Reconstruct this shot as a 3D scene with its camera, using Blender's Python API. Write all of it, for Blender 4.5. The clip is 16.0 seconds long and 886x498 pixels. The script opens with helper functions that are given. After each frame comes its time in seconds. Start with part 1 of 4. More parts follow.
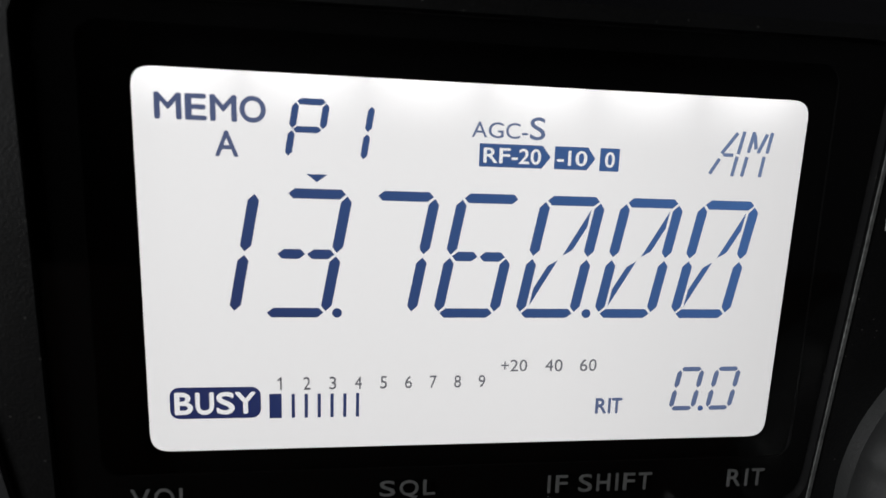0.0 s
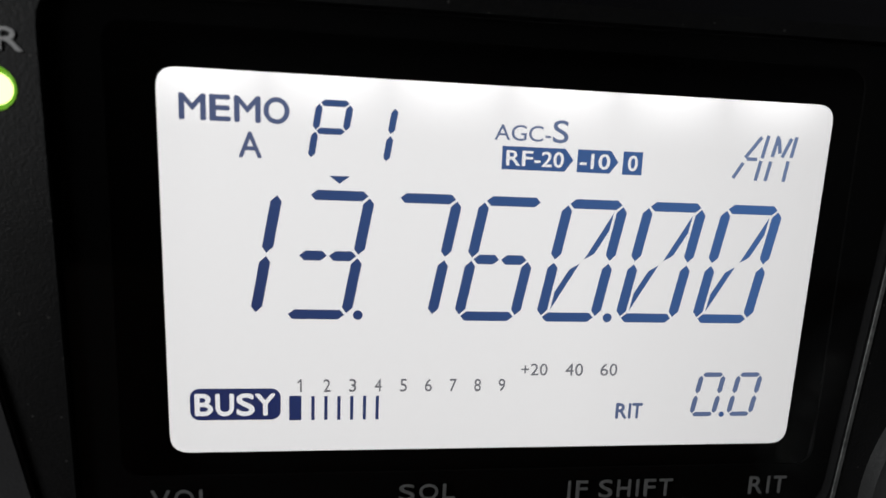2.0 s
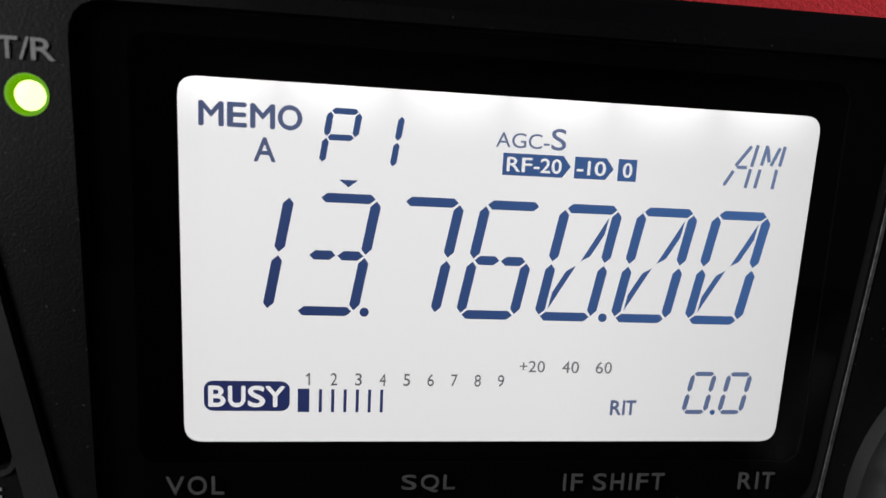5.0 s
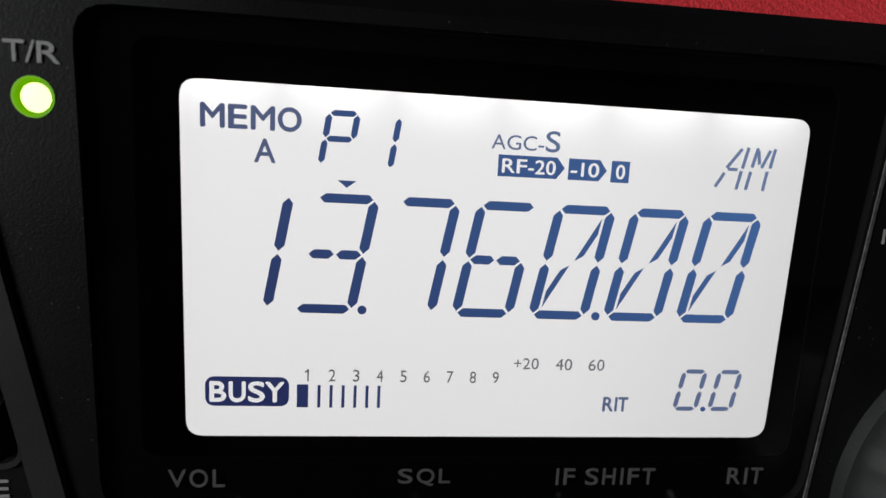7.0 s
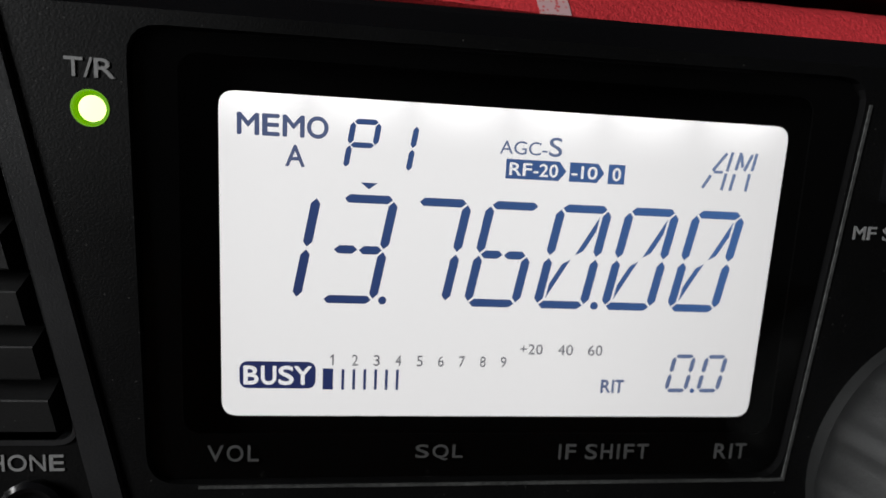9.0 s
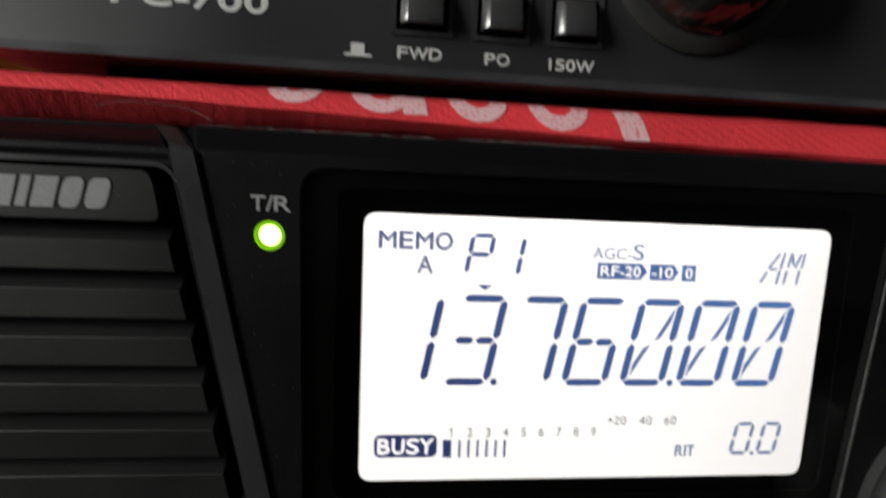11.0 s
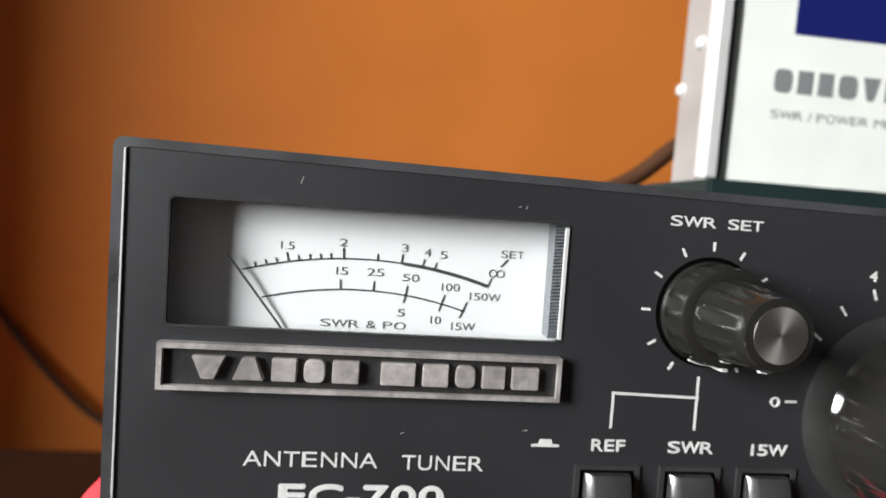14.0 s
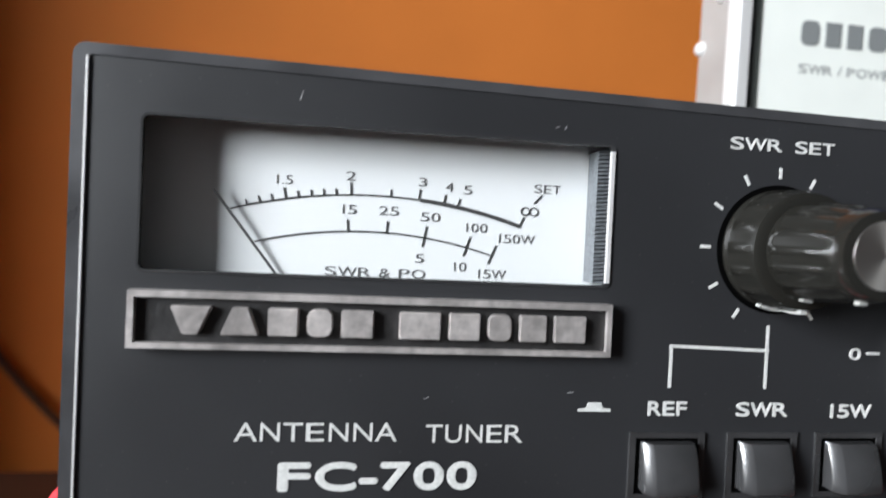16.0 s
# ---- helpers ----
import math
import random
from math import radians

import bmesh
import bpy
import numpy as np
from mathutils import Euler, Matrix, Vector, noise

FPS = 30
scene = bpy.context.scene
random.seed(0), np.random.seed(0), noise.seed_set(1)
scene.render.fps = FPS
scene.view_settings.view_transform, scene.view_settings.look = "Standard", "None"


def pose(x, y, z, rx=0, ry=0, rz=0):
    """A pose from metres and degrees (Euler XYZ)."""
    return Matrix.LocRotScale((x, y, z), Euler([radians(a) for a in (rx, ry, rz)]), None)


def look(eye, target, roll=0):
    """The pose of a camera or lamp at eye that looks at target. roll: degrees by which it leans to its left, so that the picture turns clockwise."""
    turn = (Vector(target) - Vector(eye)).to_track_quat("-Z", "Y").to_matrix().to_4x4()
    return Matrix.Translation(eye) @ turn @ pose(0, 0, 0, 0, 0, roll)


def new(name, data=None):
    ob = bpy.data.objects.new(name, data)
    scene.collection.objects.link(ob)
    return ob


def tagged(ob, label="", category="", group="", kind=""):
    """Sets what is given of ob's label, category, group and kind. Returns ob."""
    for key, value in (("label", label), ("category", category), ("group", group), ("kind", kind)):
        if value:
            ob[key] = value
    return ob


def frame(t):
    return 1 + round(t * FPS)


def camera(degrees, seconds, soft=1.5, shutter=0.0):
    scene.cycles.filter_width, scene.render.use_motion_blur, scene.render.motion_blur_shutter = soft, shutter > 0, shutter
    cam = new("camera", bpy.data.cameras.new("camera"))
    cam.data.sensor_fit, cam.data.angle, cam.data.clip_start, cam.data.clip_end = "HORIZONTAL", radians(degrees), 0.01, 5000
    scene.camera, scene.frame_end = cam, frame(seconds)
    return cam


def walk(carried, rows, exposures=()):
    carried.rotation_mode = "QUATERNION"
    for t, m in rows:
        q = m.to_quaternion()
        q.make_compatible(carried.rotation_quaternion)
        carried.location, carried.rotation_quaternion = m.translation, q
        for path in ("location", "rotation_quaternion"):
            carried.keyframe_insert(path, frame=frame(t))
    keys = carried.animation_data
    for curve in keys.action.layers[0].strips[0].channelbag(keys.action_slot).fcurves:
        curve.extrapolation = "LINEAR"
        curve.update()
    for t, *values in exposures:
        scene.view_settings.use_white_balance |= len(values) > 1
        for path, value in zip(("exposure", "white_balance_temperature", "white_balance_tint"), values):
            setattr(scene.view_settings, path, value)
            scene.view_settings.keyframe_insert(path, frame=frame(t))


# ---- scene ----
# The path in centimetres from the middle of the radio's display: eye, target, roll.
PATH = [
    (0.0, (-1.120, -5.561, 1.066), (0.018, 4.271, -0.362), 1.91),
    (0.5, (-1.219, -5.475, 1.095), (-0.043, 4.352, -0.336), 2.14),
    (1.0, (-1.273, -5.432, 1.023), (-0.183, 4.407, -0.389), 2.08),
    (1.5, (-1.379, -5.534, 0.963), (-0.322, 4.314, -0.416), 2.16),
    (2.0, (-1.309, -5.519, 1.056), (-0.245, 4.328, -0.324), 2.27),
    (2.5, (-1.386, -5.516, 0.968), (-0.329, 4.334, -0.391), 2.32),
    (3.0, (-1.332, -5.649, 0.982), (-0.327, 4.207, -0.380), 2.39),
    (3.5, (-1.379, -5.741, 0.999), (-0.381, 4.117, -0.353), 2.49),
    (4.0, (-1.405, -5.771, 1.014), (-0.408, 4.090, -0.313), 2.63),
    (4.2, (-1.282, -5.747, 1.048), (-0.329, 4.120, -0.270), 2.63),
    (6.3, (-1.545, -5.939, 0.995), (-0.492, 3.929, -0.238), 3.10),
    (6.5, (-1.575, -5.905, 0.942), (-0.564, 3.959, -0.356), 2.93),
    (7.0, (-1.292, -5.934, 1.093), (-0.311, 3.928, -0.242), 2.98),
    (7.5, (-1.368, -6.041, 1.098), (-0.373, 3.819, -0.242), 3.01),
    (8.0, (-1.474, -6.243, 1.206), (-0.411, 3.600, -0.202), 3.10),
    (10.3, (-1.942, -6.980, 0.979), (-0.890, 2.887, -0.259), 2.70),
    (10.5, (-2.275, -7.110, 1.131), (-1.155, 2.742, -0.167), 2.71),
    (11.0, (-3.283, -7.421, 2.383), (-2.197, 2.455, 1.251), 2.59),
    (11.5, (-3.870, -7.638, 3.129), (-2.759, 2.243, 2.071), 2.92),
    (12.0, (-4.599, -7.416, 3.419), (-3.456, 2.471, 2.455), 3.21),
    (12.5, (-5.268, -7.221, 4.620), (-4.128, 2.665, 3.637), 3.57),
    (13.0, (-5.605, -7.083, 6.415), (-4.546, 2.811, 5.420), 3.94),
    (13.5, (-5.899, -6.602, 7.692), (-4.855, 3.303, 6.796), 4.10),
    (14.0, (-5.881, -6.026, 8.403), (-4.860, 3.898, 7.706), 4.08),
    (14.5, (-5.876, -5.619, 8.367), (-4.846, 4.311, 7.790), 3.97),
    (15.0, (-5.755, -5.510, 8.531), (-4.664, 4.418, 8.044), 3.62),
    (15.5, (-5.867, -5.265, 8.058), (-4.722, 4.658, 7.596), 3.24),
    (16.0, (-6.107, -5.056, 7.395), (-4.928, 4.866, 7.020), 2.81),
]
LIFT = 0.82  # height of the display's middle above the floor, in metres


def at(x, y, z):
    """Centimetres from the display's middle to the world's metres."""
    return Vector((x * 0.01, y * 0.01, LIFT + z * 0.01))


cam = camera(81.0, 16.0, soft=1.5, shutter=0.5)
cam.data.dof.use_dof, cam.data.dof.focus_distance, cam.data.dof.aperture_fstop = True, 0.0605, 18.0
EXPOSURES = [(0, 0.0, 6600, 10), (4, 0.0, 6600, 10), (8, 0.0, 6600, 10), (10.5, 0.22, 6700, 10), (11, 0.5, 6850, 10), (11.5, 0.66, 7000, 10), (12.5, 0.7, 7050, 10),
             (13, 1.15, 7150, 10), (13.3, 1.68, 7050, 10), (14, 1.85, 6600, 10), (15, 1.65, 6400, 10), (16, 1.8, 6250, 10)]
walk(cam, [(t, look(at(*eye), at(*aim), roll)) for t, eye, aim, roll in PATH], EXPOSURES)

# ---- light ----
world = bpy.data.worlds.new("sky")
world.use_nodes = True
scene.world = world
sky = world.node_tree.nodes.new("ShaderNodeTexSky")
sky.sky_type, sky.sun_disc, sky.sun_elevation, sky.sun_rotation = "NISHITA", False, radians(35), radians(250)
world.node_tree.links.new(sky.outputs[0], world.node_tree.nodes["Background"].inputs[0])
world.node_tree.nodes["Background"].inputs[1].default_value = 0.1

lamp = bpy.data.lights.new("window_light", "AREA")
lamp.shape, lamp.size, lamp.size_y, lamp.energy, lamp.color = "RECTANGLE", 0.78, 1.3, 54.0, (0.95, 0.98, 1.0)
new("window_light", lamp).matrix_world = look((-2.17, -1.05, 1.55), (0.0, -1.05, 1.45))


# ---- materials ----
def material(name, color, rough=0.5, metal=0.0, grain=0.0, scale=400.0, bump=0.0, mottle=0.0, mottle_scale=20.0, spec=0.5, specks=0.0):
    """Principled material with fine grain, coarse mottling and a bump, in metres."""
    mat = bpy.data.materials.new(name)
    mat.use_nodes = True
    nt = mat.node_tree
    b = nt.nodes["Principled BSDF"]
    b.inputs["Base Color"].default_value = (*color, 1)
    b.inputs["Roughness"].default_value, b.inputs["Metallic"].default_value = rough, metal
    b.inputs["Specular IOR Level"].default_value = spec
    co = nt.nodes.new("ShaderNodeTexCoord")
    if grain or mottle or bump:
        fine = nt.nodes.new("ShaderNodeTexNoise")
        fine.inputs["Scale"].default_value, fine.inputs["Detail"].default_value = scale, 3
        wide = nt.nodes.new("ShaderNodeTexNoise")
        wide.inputs["Scale"].default_value, wide.inputs["Detail"].default_value = mottle_scale, 4
        for n in (fine, wide):
            nt.links.new(co.outputs["Object"], n.inputs["Vector"])
        low, high = nt.nodes.new("ShaderNodeMapRange"), nt.nodes.new("ShaderNodeMapRange")
        for n, tex, amount in ((low, fine, grain), (high, wide, mottle)):
            nt.links.new(tex.outputs["Fac"], n.inputs["Value"])
            n.inputs["From Min"].default_value, n.inputs["From Max"].default_value = 0.3, 0.7
            n.inputs["To Min"].default_value, n.inputs["To Max"].default_value = 1 - amount, 1 + amount
        mul = nt.nodes.new("ShaderNodeMath")
        mul.operation = "MULTIPLY"
        nt.links.new(low.outputs[0], mul.inputs[0])
        nt.links.new(high.outputs[0], mul.inputs[1])
        mix = nt.nodes.new("ShaderNodeVectorMath")
        mix.operation = "SCALE"
        mix.inputs[0].default_value = color
        nt.links.new(mul.outputs[0], mix.inputs["Scale"])
        nt.links.new(mix.outputs[0], b.inputs["Base Color"])
        if specks:  # scattered grains of pale dust
            vo, cut, dust = nt.nodes.new("ShaderNodeTexVoronoi"), nt.nodes.new("ShaderNodeMapRange"), nt.nodes.new("ShaderNodeMix")
            vo.inputs["Scale"].default_value = 650
            nt.links.new(co.outputs["Object"], vo.inputs["Vector"])
            nt.links.new(vo.outputs["Distance"], cut.inputs["Value"])
            cut.inputs["From Min"].default_value, cut.inputs["From Max"].default_value = 0.05, 0.09
            cut.inputs["To Min"].default_value, cut.inputs["To Max"].default_value = specks, 0.0
            dust.data_type = "RGBA"
            nt.links.new(cut.outputs[0], dust.inputs["Factor"])
            nt.links.new(mix.outputs[0], dust.inputs["A"])
            dust.inputs["B"].default_value = (0.35, 0.34, 0.32, 1)
            nt.links.new(dust.outputs["Result"], b.inputs["Base Color"])
        rr = nt.nodes.new("ShaderNodeMapRange")
        nt.links.new(wide.outputs["Fac"], rr.inputs["Value"])
        rr.inputs["To Min"].default_value, rr.inputs["To Max"].default_value = max(rough - 0.12, 0.03), min(rough + 0.12, 1)
        nt.links.new(rr.outputs[0], b.inputs["Roughness"])
        if bump:
            bp = nt.nodes.new("ShaderNodeBump")
            bp.inputs["Strength"].default_value, bp.inputs["Distance"].default_value = 1.0, bump
            nt.links.new(fine.outputs["Fac"], bp.inputs["Height"])
            nt.links.new(bp.outputs[0], b.inputs["Normal"])
    return mat


def glowing(name, color, strength):
    mat = bpy.data.materials.new(name)
    mat.use_nodes = True
    b = mat.node_tree.nodes["Principled BSDF"]
    b.inputs["Base Color"].default_value = (0.02, 0.02, 0.02, 1)
    b.inputs["Emission Color"].default_value, b.inputs["Emission Strength"].default_value = (*color, 1), strength
    return mat


M_CASE = material("black_moulded_plastic", (0.0058, 0.0058, 0.006), 0.5, spec=0.12, specks=0.14, grain=0.25, scale=3500, bump=0.00004, mottle=0.2, mottle_scale=60)
M_SLAT = material("dull_black_plastic", (0.012, 0.012, 0.0122), 0.45, spec=0.3, specks=0.1, grain=0.25, scale=3500, bump=0.00003, mottle=0.2, mottle_scale=60)
M_RIDGE = material("grey_black_plastic", (0.029, 0.0295, 0.031), 0.3, spec=0.6, grain=0.2, scale=3500, bump=0.00003, mottle=0.2, mottle_scale=60)
M_GLOSS = material("gloss_black_plastic", (0.006, 0.006, 0.007), 0.12, mottle=0.2)
M_MASK = material("black_mask", (0.002, 0.002, 0.002), 0.9, spec=0.0)
M_PRINT = material("grey_print", (0.34, 0.34, 0.34), 0.6, grain=0.15, scale=2500)
M_DULL = material("dull_grey_print", (0.11, 0.11, 0.11), 0.6, grain=0.2, scale=2500)
M_MARK = material("light_grey_print", (0.26, 0.265, 0.265), 0.5, grain=0.1, scale=2500)
M_FAINT = material("faint_grey_print", (0.09, 0.09, 0.09), 0.5, grain=0.3, scale=2500)
M_WHITE = material("white_print", (0.62, 0.62, 0.6), 0.6, grain=0.12, scale=2500)
M_PANEL = material("charcoal_paint", (0.0235, 0.024, 0.026), 0.4, spec=0.6, specks=0.07, grain=0.06, scale=5000, bump=0.000003, mottle=0.12, mottle_scale=40)
M_TRIM = material("grey_edge_paint", (0.07, 0.07, 0.074), 0.32, metal=0.3, mottle=0.25, mottle_scale=120)
M_BADGE = material("antiqued_badge_metal", (0.6, 0.56, 0.54), 0.38, metal=0.6, grain=0.2, scale=900, bump=0.00006, mottle=0.3, mottle_scale=150)
M_KNOB = material("dark_glossy_plastic", (0.015, 0.0145, 0.0125), 0.11, spec=0.45)
M_BUTTON = material("black_key_plastic", (0.038, 0.038, 0.039), 0.24, spec=1.0, mottle=0.2, mottle_scale=150)
M_PALE = material("pale_plastic", (0.5, 0.5, 0.48), 0.2, spec=0.8)
M_PAPER = material("white_dial_card", (0.8, 0.82, 0.82), 0.6, mottle=0.02)
M_INK = material("black_ink", (0.05, 0.05, 0.05), 0.6)
M_FINE = material("grey_black_ink", (0.12, 0.12, 0.12), 0.6)
M_WALL = material("orange_wall_paint", (0.46, 0.137, 0.023), 0.75, spec=0.15, grain=0.03, scale=500, bump=0.0002, mottle=0.08, mottle_scale=6)
M_CEIL = material("grey_paint", (0.09, 0.09, 0.09), 0.8, mottle=0.03)
M_DIM = material("dark_grey_paint", (0.045, 0.045, 0.047), 0.8, mottle=0.05)
M_FLOOR = material("brown_wood", (0.07, 0.04, 0.026), 0.5, mottle=0.3, mottle_scale=8)
M_TABLE = material("dark_wood", (0.024, 0.008, 0.003), 0.65, spec=0.12, mottle=0.3, mottle_scale=12)
M_BOX = material("pale_grey_enamel", (0.8, 0.82, 0.77), 0.45, mottle=0.04, mottle_scale=60)
M_ALU = material("aluminium_side", (0.4, 0.375, 0.355), 0.5, metal=0.35, mottle=0.1, mottle_scale=60)
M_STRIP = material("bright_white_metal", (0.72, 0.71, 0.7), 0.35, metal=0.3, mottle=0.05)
M_BLUE = glowing("blue_display", (0.012, 0.02, 0.2), 0.14)
M_BLUE.node_tree.nodes["Principled BSDF"].inputs["Specular IOR Level"].default_value = 0.1
M_BLUE.node_tree.nodes["Principled BSDF"].inputs["Base Color"].default_value = (0.004, 0.005, 0.03, 1)
M_GREYTX = material("grey_lettering", (0.2, 0.21, 0.21), 0.6)
M_GAP = material("dark_gap", (0.05, 0.055, 0.05), 0.6)
M_SLAB = material("dark_green_filler", (0.012, 0.025, 0.025), 0.4, mottle=0.2)
M_CABLE = material("brown_black_cable", (0.06, 0.025, 0.012), 0.6, spec=0.2)
M_LED = glowing("green_led", (0.72, 1.0, 0.3), 2.6)
M_LEDRIM = glowing("green_led_rim", (0.2, 0.6, 0.0), 0.55)
M_RUBBER = material("grey_rubber", (0.021, 0.0215, 0.0215), 0.55, grain=0.15, scale=2500, bump=0.00004, mottle=0.2, mottle_scale=80)


def red_fabric():
    """Red woven cloth with a fine knitted relief."""
    mat = material("red_woven_cloth", (0.8, 0.05, 0.062), 0.8, grain=0.12, scale=2500, mottle=0.12, mottle_scale=50, spec=0.25)
    nt = mat.node_tree
    b = nt.nodes["Principled BSDF"]
    co = nt.nodes.new("ShaderNodeTexCoord")
    knit, fuzz, add = nt.nodes.new("ShaderNodeTexVoronoi"), nt.nodes.new("ShaderNodeTexNoise"), nt.nodes.new("ShaderNodeMath")
    knit.inputs["Scale"].default_value, fuzz.inputs["Scale"].default_value, fuzz.inputs["Detail"].default_value = 2600, 1600, 3
    for n in (knit, fuzz):
        nt.links.new(co.outputs["Object"], n.inputs["Vector"])
    twill, rows = nt.nodes.new("ShaderNodeTexWave"), nt.nodes.new("ShaderNodeMath")
    twill.bands_direction, twill.inputs["Scale"].default_value, twill.inputs["Distortion"].default_value = "DIAGONAL", 260, 2.5
    twill.inputs["Detail"].default_value, twill.inputs["Detail Scale"].default_value = 1, 0.4
    nt.links.new(co.outputs["Object"], twill.inputs["Vector"])
    rows.operation = "MULTIPLY_ADD"
    rows.inputs[1].default_value = 0.45
    nt.links.new(twill.outputs["Fac"], rows.inputs[0])
    nt.links.new(knit.outputs["Distance"], rows.inputs[2])
    nt.links.new(rows.outputs[0], add.inputs[0])
    nt.links.new(fuzz.outputs["Fac"], add.inputs[1])
    bp = nt.nodes.new("ShaderNodeBump")
    bp.inputs["Strength"].default_value, bp.inputs["Distance"].default_value = 0.7, 0.00011
    nt.links.new(add.outputs[0], bp.inputs["Height"])
    nt.links.new(bp.outputs[0], b.inputs["Normal"])
    return mat


def mesh_print():
    """White mesh print on the cloth, with pinholes that let the red through."""
    mat = material("white_mesh_print", (0.8, 0.62, 0.62), 0.8)
    nt = mat.node_tree
    co, vo, ramp = nt.nodes.new("ShaderNodeTexCoord"), nt.nodes.new("ShaderNodeTexVoronoi"), nt.nodes.new("ShaderNodeValToRGB")
    vo.inputs["Scale"].default_value = 1500
    nt.links.new(co.outputs["Object"], vo.inputs["Vector"])
    nt.links.new(vo.outputs["Distance"], ramp.inputs[0])
    ramp.color_ramp.elements[0].color, ramp.color_ramp.elements[1].color = (0.8, 0.09, 0.1, 1), (0.84, 0.52, 0.54, 1)
    ramp.color_ramp.elements[0].position, ramp.color_ramp.elements[1].position = 0.14, 0.42
    nt.links.new(ramp.outputs[0], nt.nodes["Principled BSDF"].inputs["Base Color"])
    return mat


def spun_metal():
    """Turned aluminium with a sheen that runs in rays from the middle."""
    mat = material("spun_aluminium", (0.75, 0.72, 0.67), 0.4, metal=1.0)
    nt = mat.node_tree
    tan = nt.nodes.new("ShaderNodeTangent")
    tan.direction_type, tan.axis = "RADIAL", "Y"
    b = nt.nodes["Principled BSDF"]
    b.inputs["Anisotropic"].default_value = 0.65
    nt.links.new(tan.outputs[0], b.inputs["Tangent"])
    return mat


def clear_glass(name, rough=0.02):
    mat = bpy.data.materials.new(name)
    mat.use_nodes = True
    nt = mat.node_tree
    out = nt.nodes["Material Output"]
    tr, gl, mix, fr, pw, ma = (nt.nodes.new(k) for k in ("ShaderNodeBsdfTransparent", "ShaderNodeBsdfGlossy", "ShaderNodeMixShader", "ShaderNodeLayerWeight", "ShaderNodeMath", "ShaderNodeMath"))
    gl.inputs["Roughness"].default_value, fr.inputs["Blend"].default_value = rough, 0.5
    pw.operation, ma.operation = "POWER", "MULTIPLY_ADD"
    pw.inputs[1].default_value, ma.inputs[1].default_value, ma.inputs[2].default_value = 5.0, 0.9, 0.02
    for a, z in ((fr.outputs["Facing"], pw.inputs[0]), (pw.outputs[0], ma.inputs[0]), (ma.outputs[0], mix.inputs[0]), (tr.outputs[0], mix.inputs[1]), (gl.outputs[0], mix.inputs[2]), (mix.outputs[0], out.inputs[0])):
        nt.links.new(a, z)
    return mat


def lcd_white():
    """Backlit panel: edge lamps along its top make it brighter there; dimming from the slanting view is put into its
    far side.
    """
    mat = glowing("lcd_backlight", (1, 1, 1), 1.0)
    nt = mat.node_tree
    b = nt.nodes["Principled BSDF"]
    b.inputs["Roughness"].default_value = 0.5
    co, sep = nt.nodes.new("ShaderNodeTexCoord"), nt.nodes.new("ShaderNodeSeparateXYZ")
    nt.links.new(co.outputs["Object"], sep.inputs[0])

    def maths(op, a, c):
        n = nt.nodes.new("ShaderNodeMath")
        n.operation = op
        for s, v in zip(n.inputs, (a, c)):
            if isinstance(v, float):
                s.default_value = v
            else:
                nt.links.new(v, s)
        return n.outputs[0]

    top = nt.nodes.new("ShaderNodeMapRange")
    nt.links.new(sep.outputs["Z"], top.inputs["Value"])
    top.inputs["From Min"].default_value, top.inputs["From Max"].default_value = LIFT + 0.0135, LIFT + 0.0205
    glow = maths("POWER", top.outputs[0], 2.0)
    lamps = maths("ABSOLUTE", maths("SINE", maths("MULTIPLY", maths("ADD", sep.outputs["X"], 0.001), 255.0), 0.0), 0.0)
    glow = maths("MULTIPLY", glow, maths("ADD", maths("MULTIPLY", lamps, 0.35), 0.12))
    wide = nt.nodes.new("ShaderNodeMapRange")
    nt.links.new(sep.outputs["Z"], wide.inputs["Value"])
    wide.inputs["From Min"].default_value, wide.inputs["From Max"].default_value = LIFT - 0.02, LIFT + 0.02
    wide.inputs["To Min"].default_value, wide.inputs["To Max"].default_value = 0.755, 0.85
    # view-angle dimming, worked into the emission along x
    fall = nt.nodes.new("ShaderNodeMapRange")
    nt.links.new(sep.outputs["X"], fall.inputs["Value"])
    fall.inputs["From Min"].default_value, fall.inputs["From Max"].default_value = 0.008, 0.037
    fall.inputs["To Min"].default_value, fall.inputs["To Max"].default_value = 1.0, 0.86
    nt.links.new(maths("MULTIPLY", maths("ADD", glow, wide.outputs[0]), fall.outputs[0]), b.inputs["Emission Strength"])
    b.inputs["Emission Color"].default_value = (0.985, 0.985, 1.0, 1)
    return mat


def lcd_ink(low, high):
    """Dark blue segments; the wash-out of a slanting view is put in as paler colour towards the far side."""
    mat = glowing("lcd_segment", (0.02, 0.05, 0.2), 1.0)
    nt = mat.node_tree
    b = nt.nodes["Principled BSDF"]
    co, sep, ramp, rng = (nt.nodes.new(k) for k in ("ShaderNodeTexCoord", "ShaderNodeSeparateXYZ", "ShaderNodeValToRGB", "ShaderNodeMapRange"))
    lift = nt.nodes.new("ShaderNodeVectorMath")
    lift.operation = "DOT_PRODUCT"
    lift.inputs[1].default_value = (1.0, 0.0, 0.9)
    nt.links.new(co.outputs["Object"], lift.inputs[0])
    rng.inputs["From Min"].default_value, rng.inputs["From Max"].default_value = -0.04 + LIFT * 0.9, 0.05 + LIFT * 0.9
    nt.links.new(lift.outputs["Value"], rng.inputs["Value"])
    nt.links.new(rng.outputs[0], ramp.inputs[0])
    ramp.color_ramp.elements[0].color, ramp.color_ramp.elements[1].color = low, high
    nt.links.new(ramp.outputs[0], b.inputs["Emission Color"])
    return mat


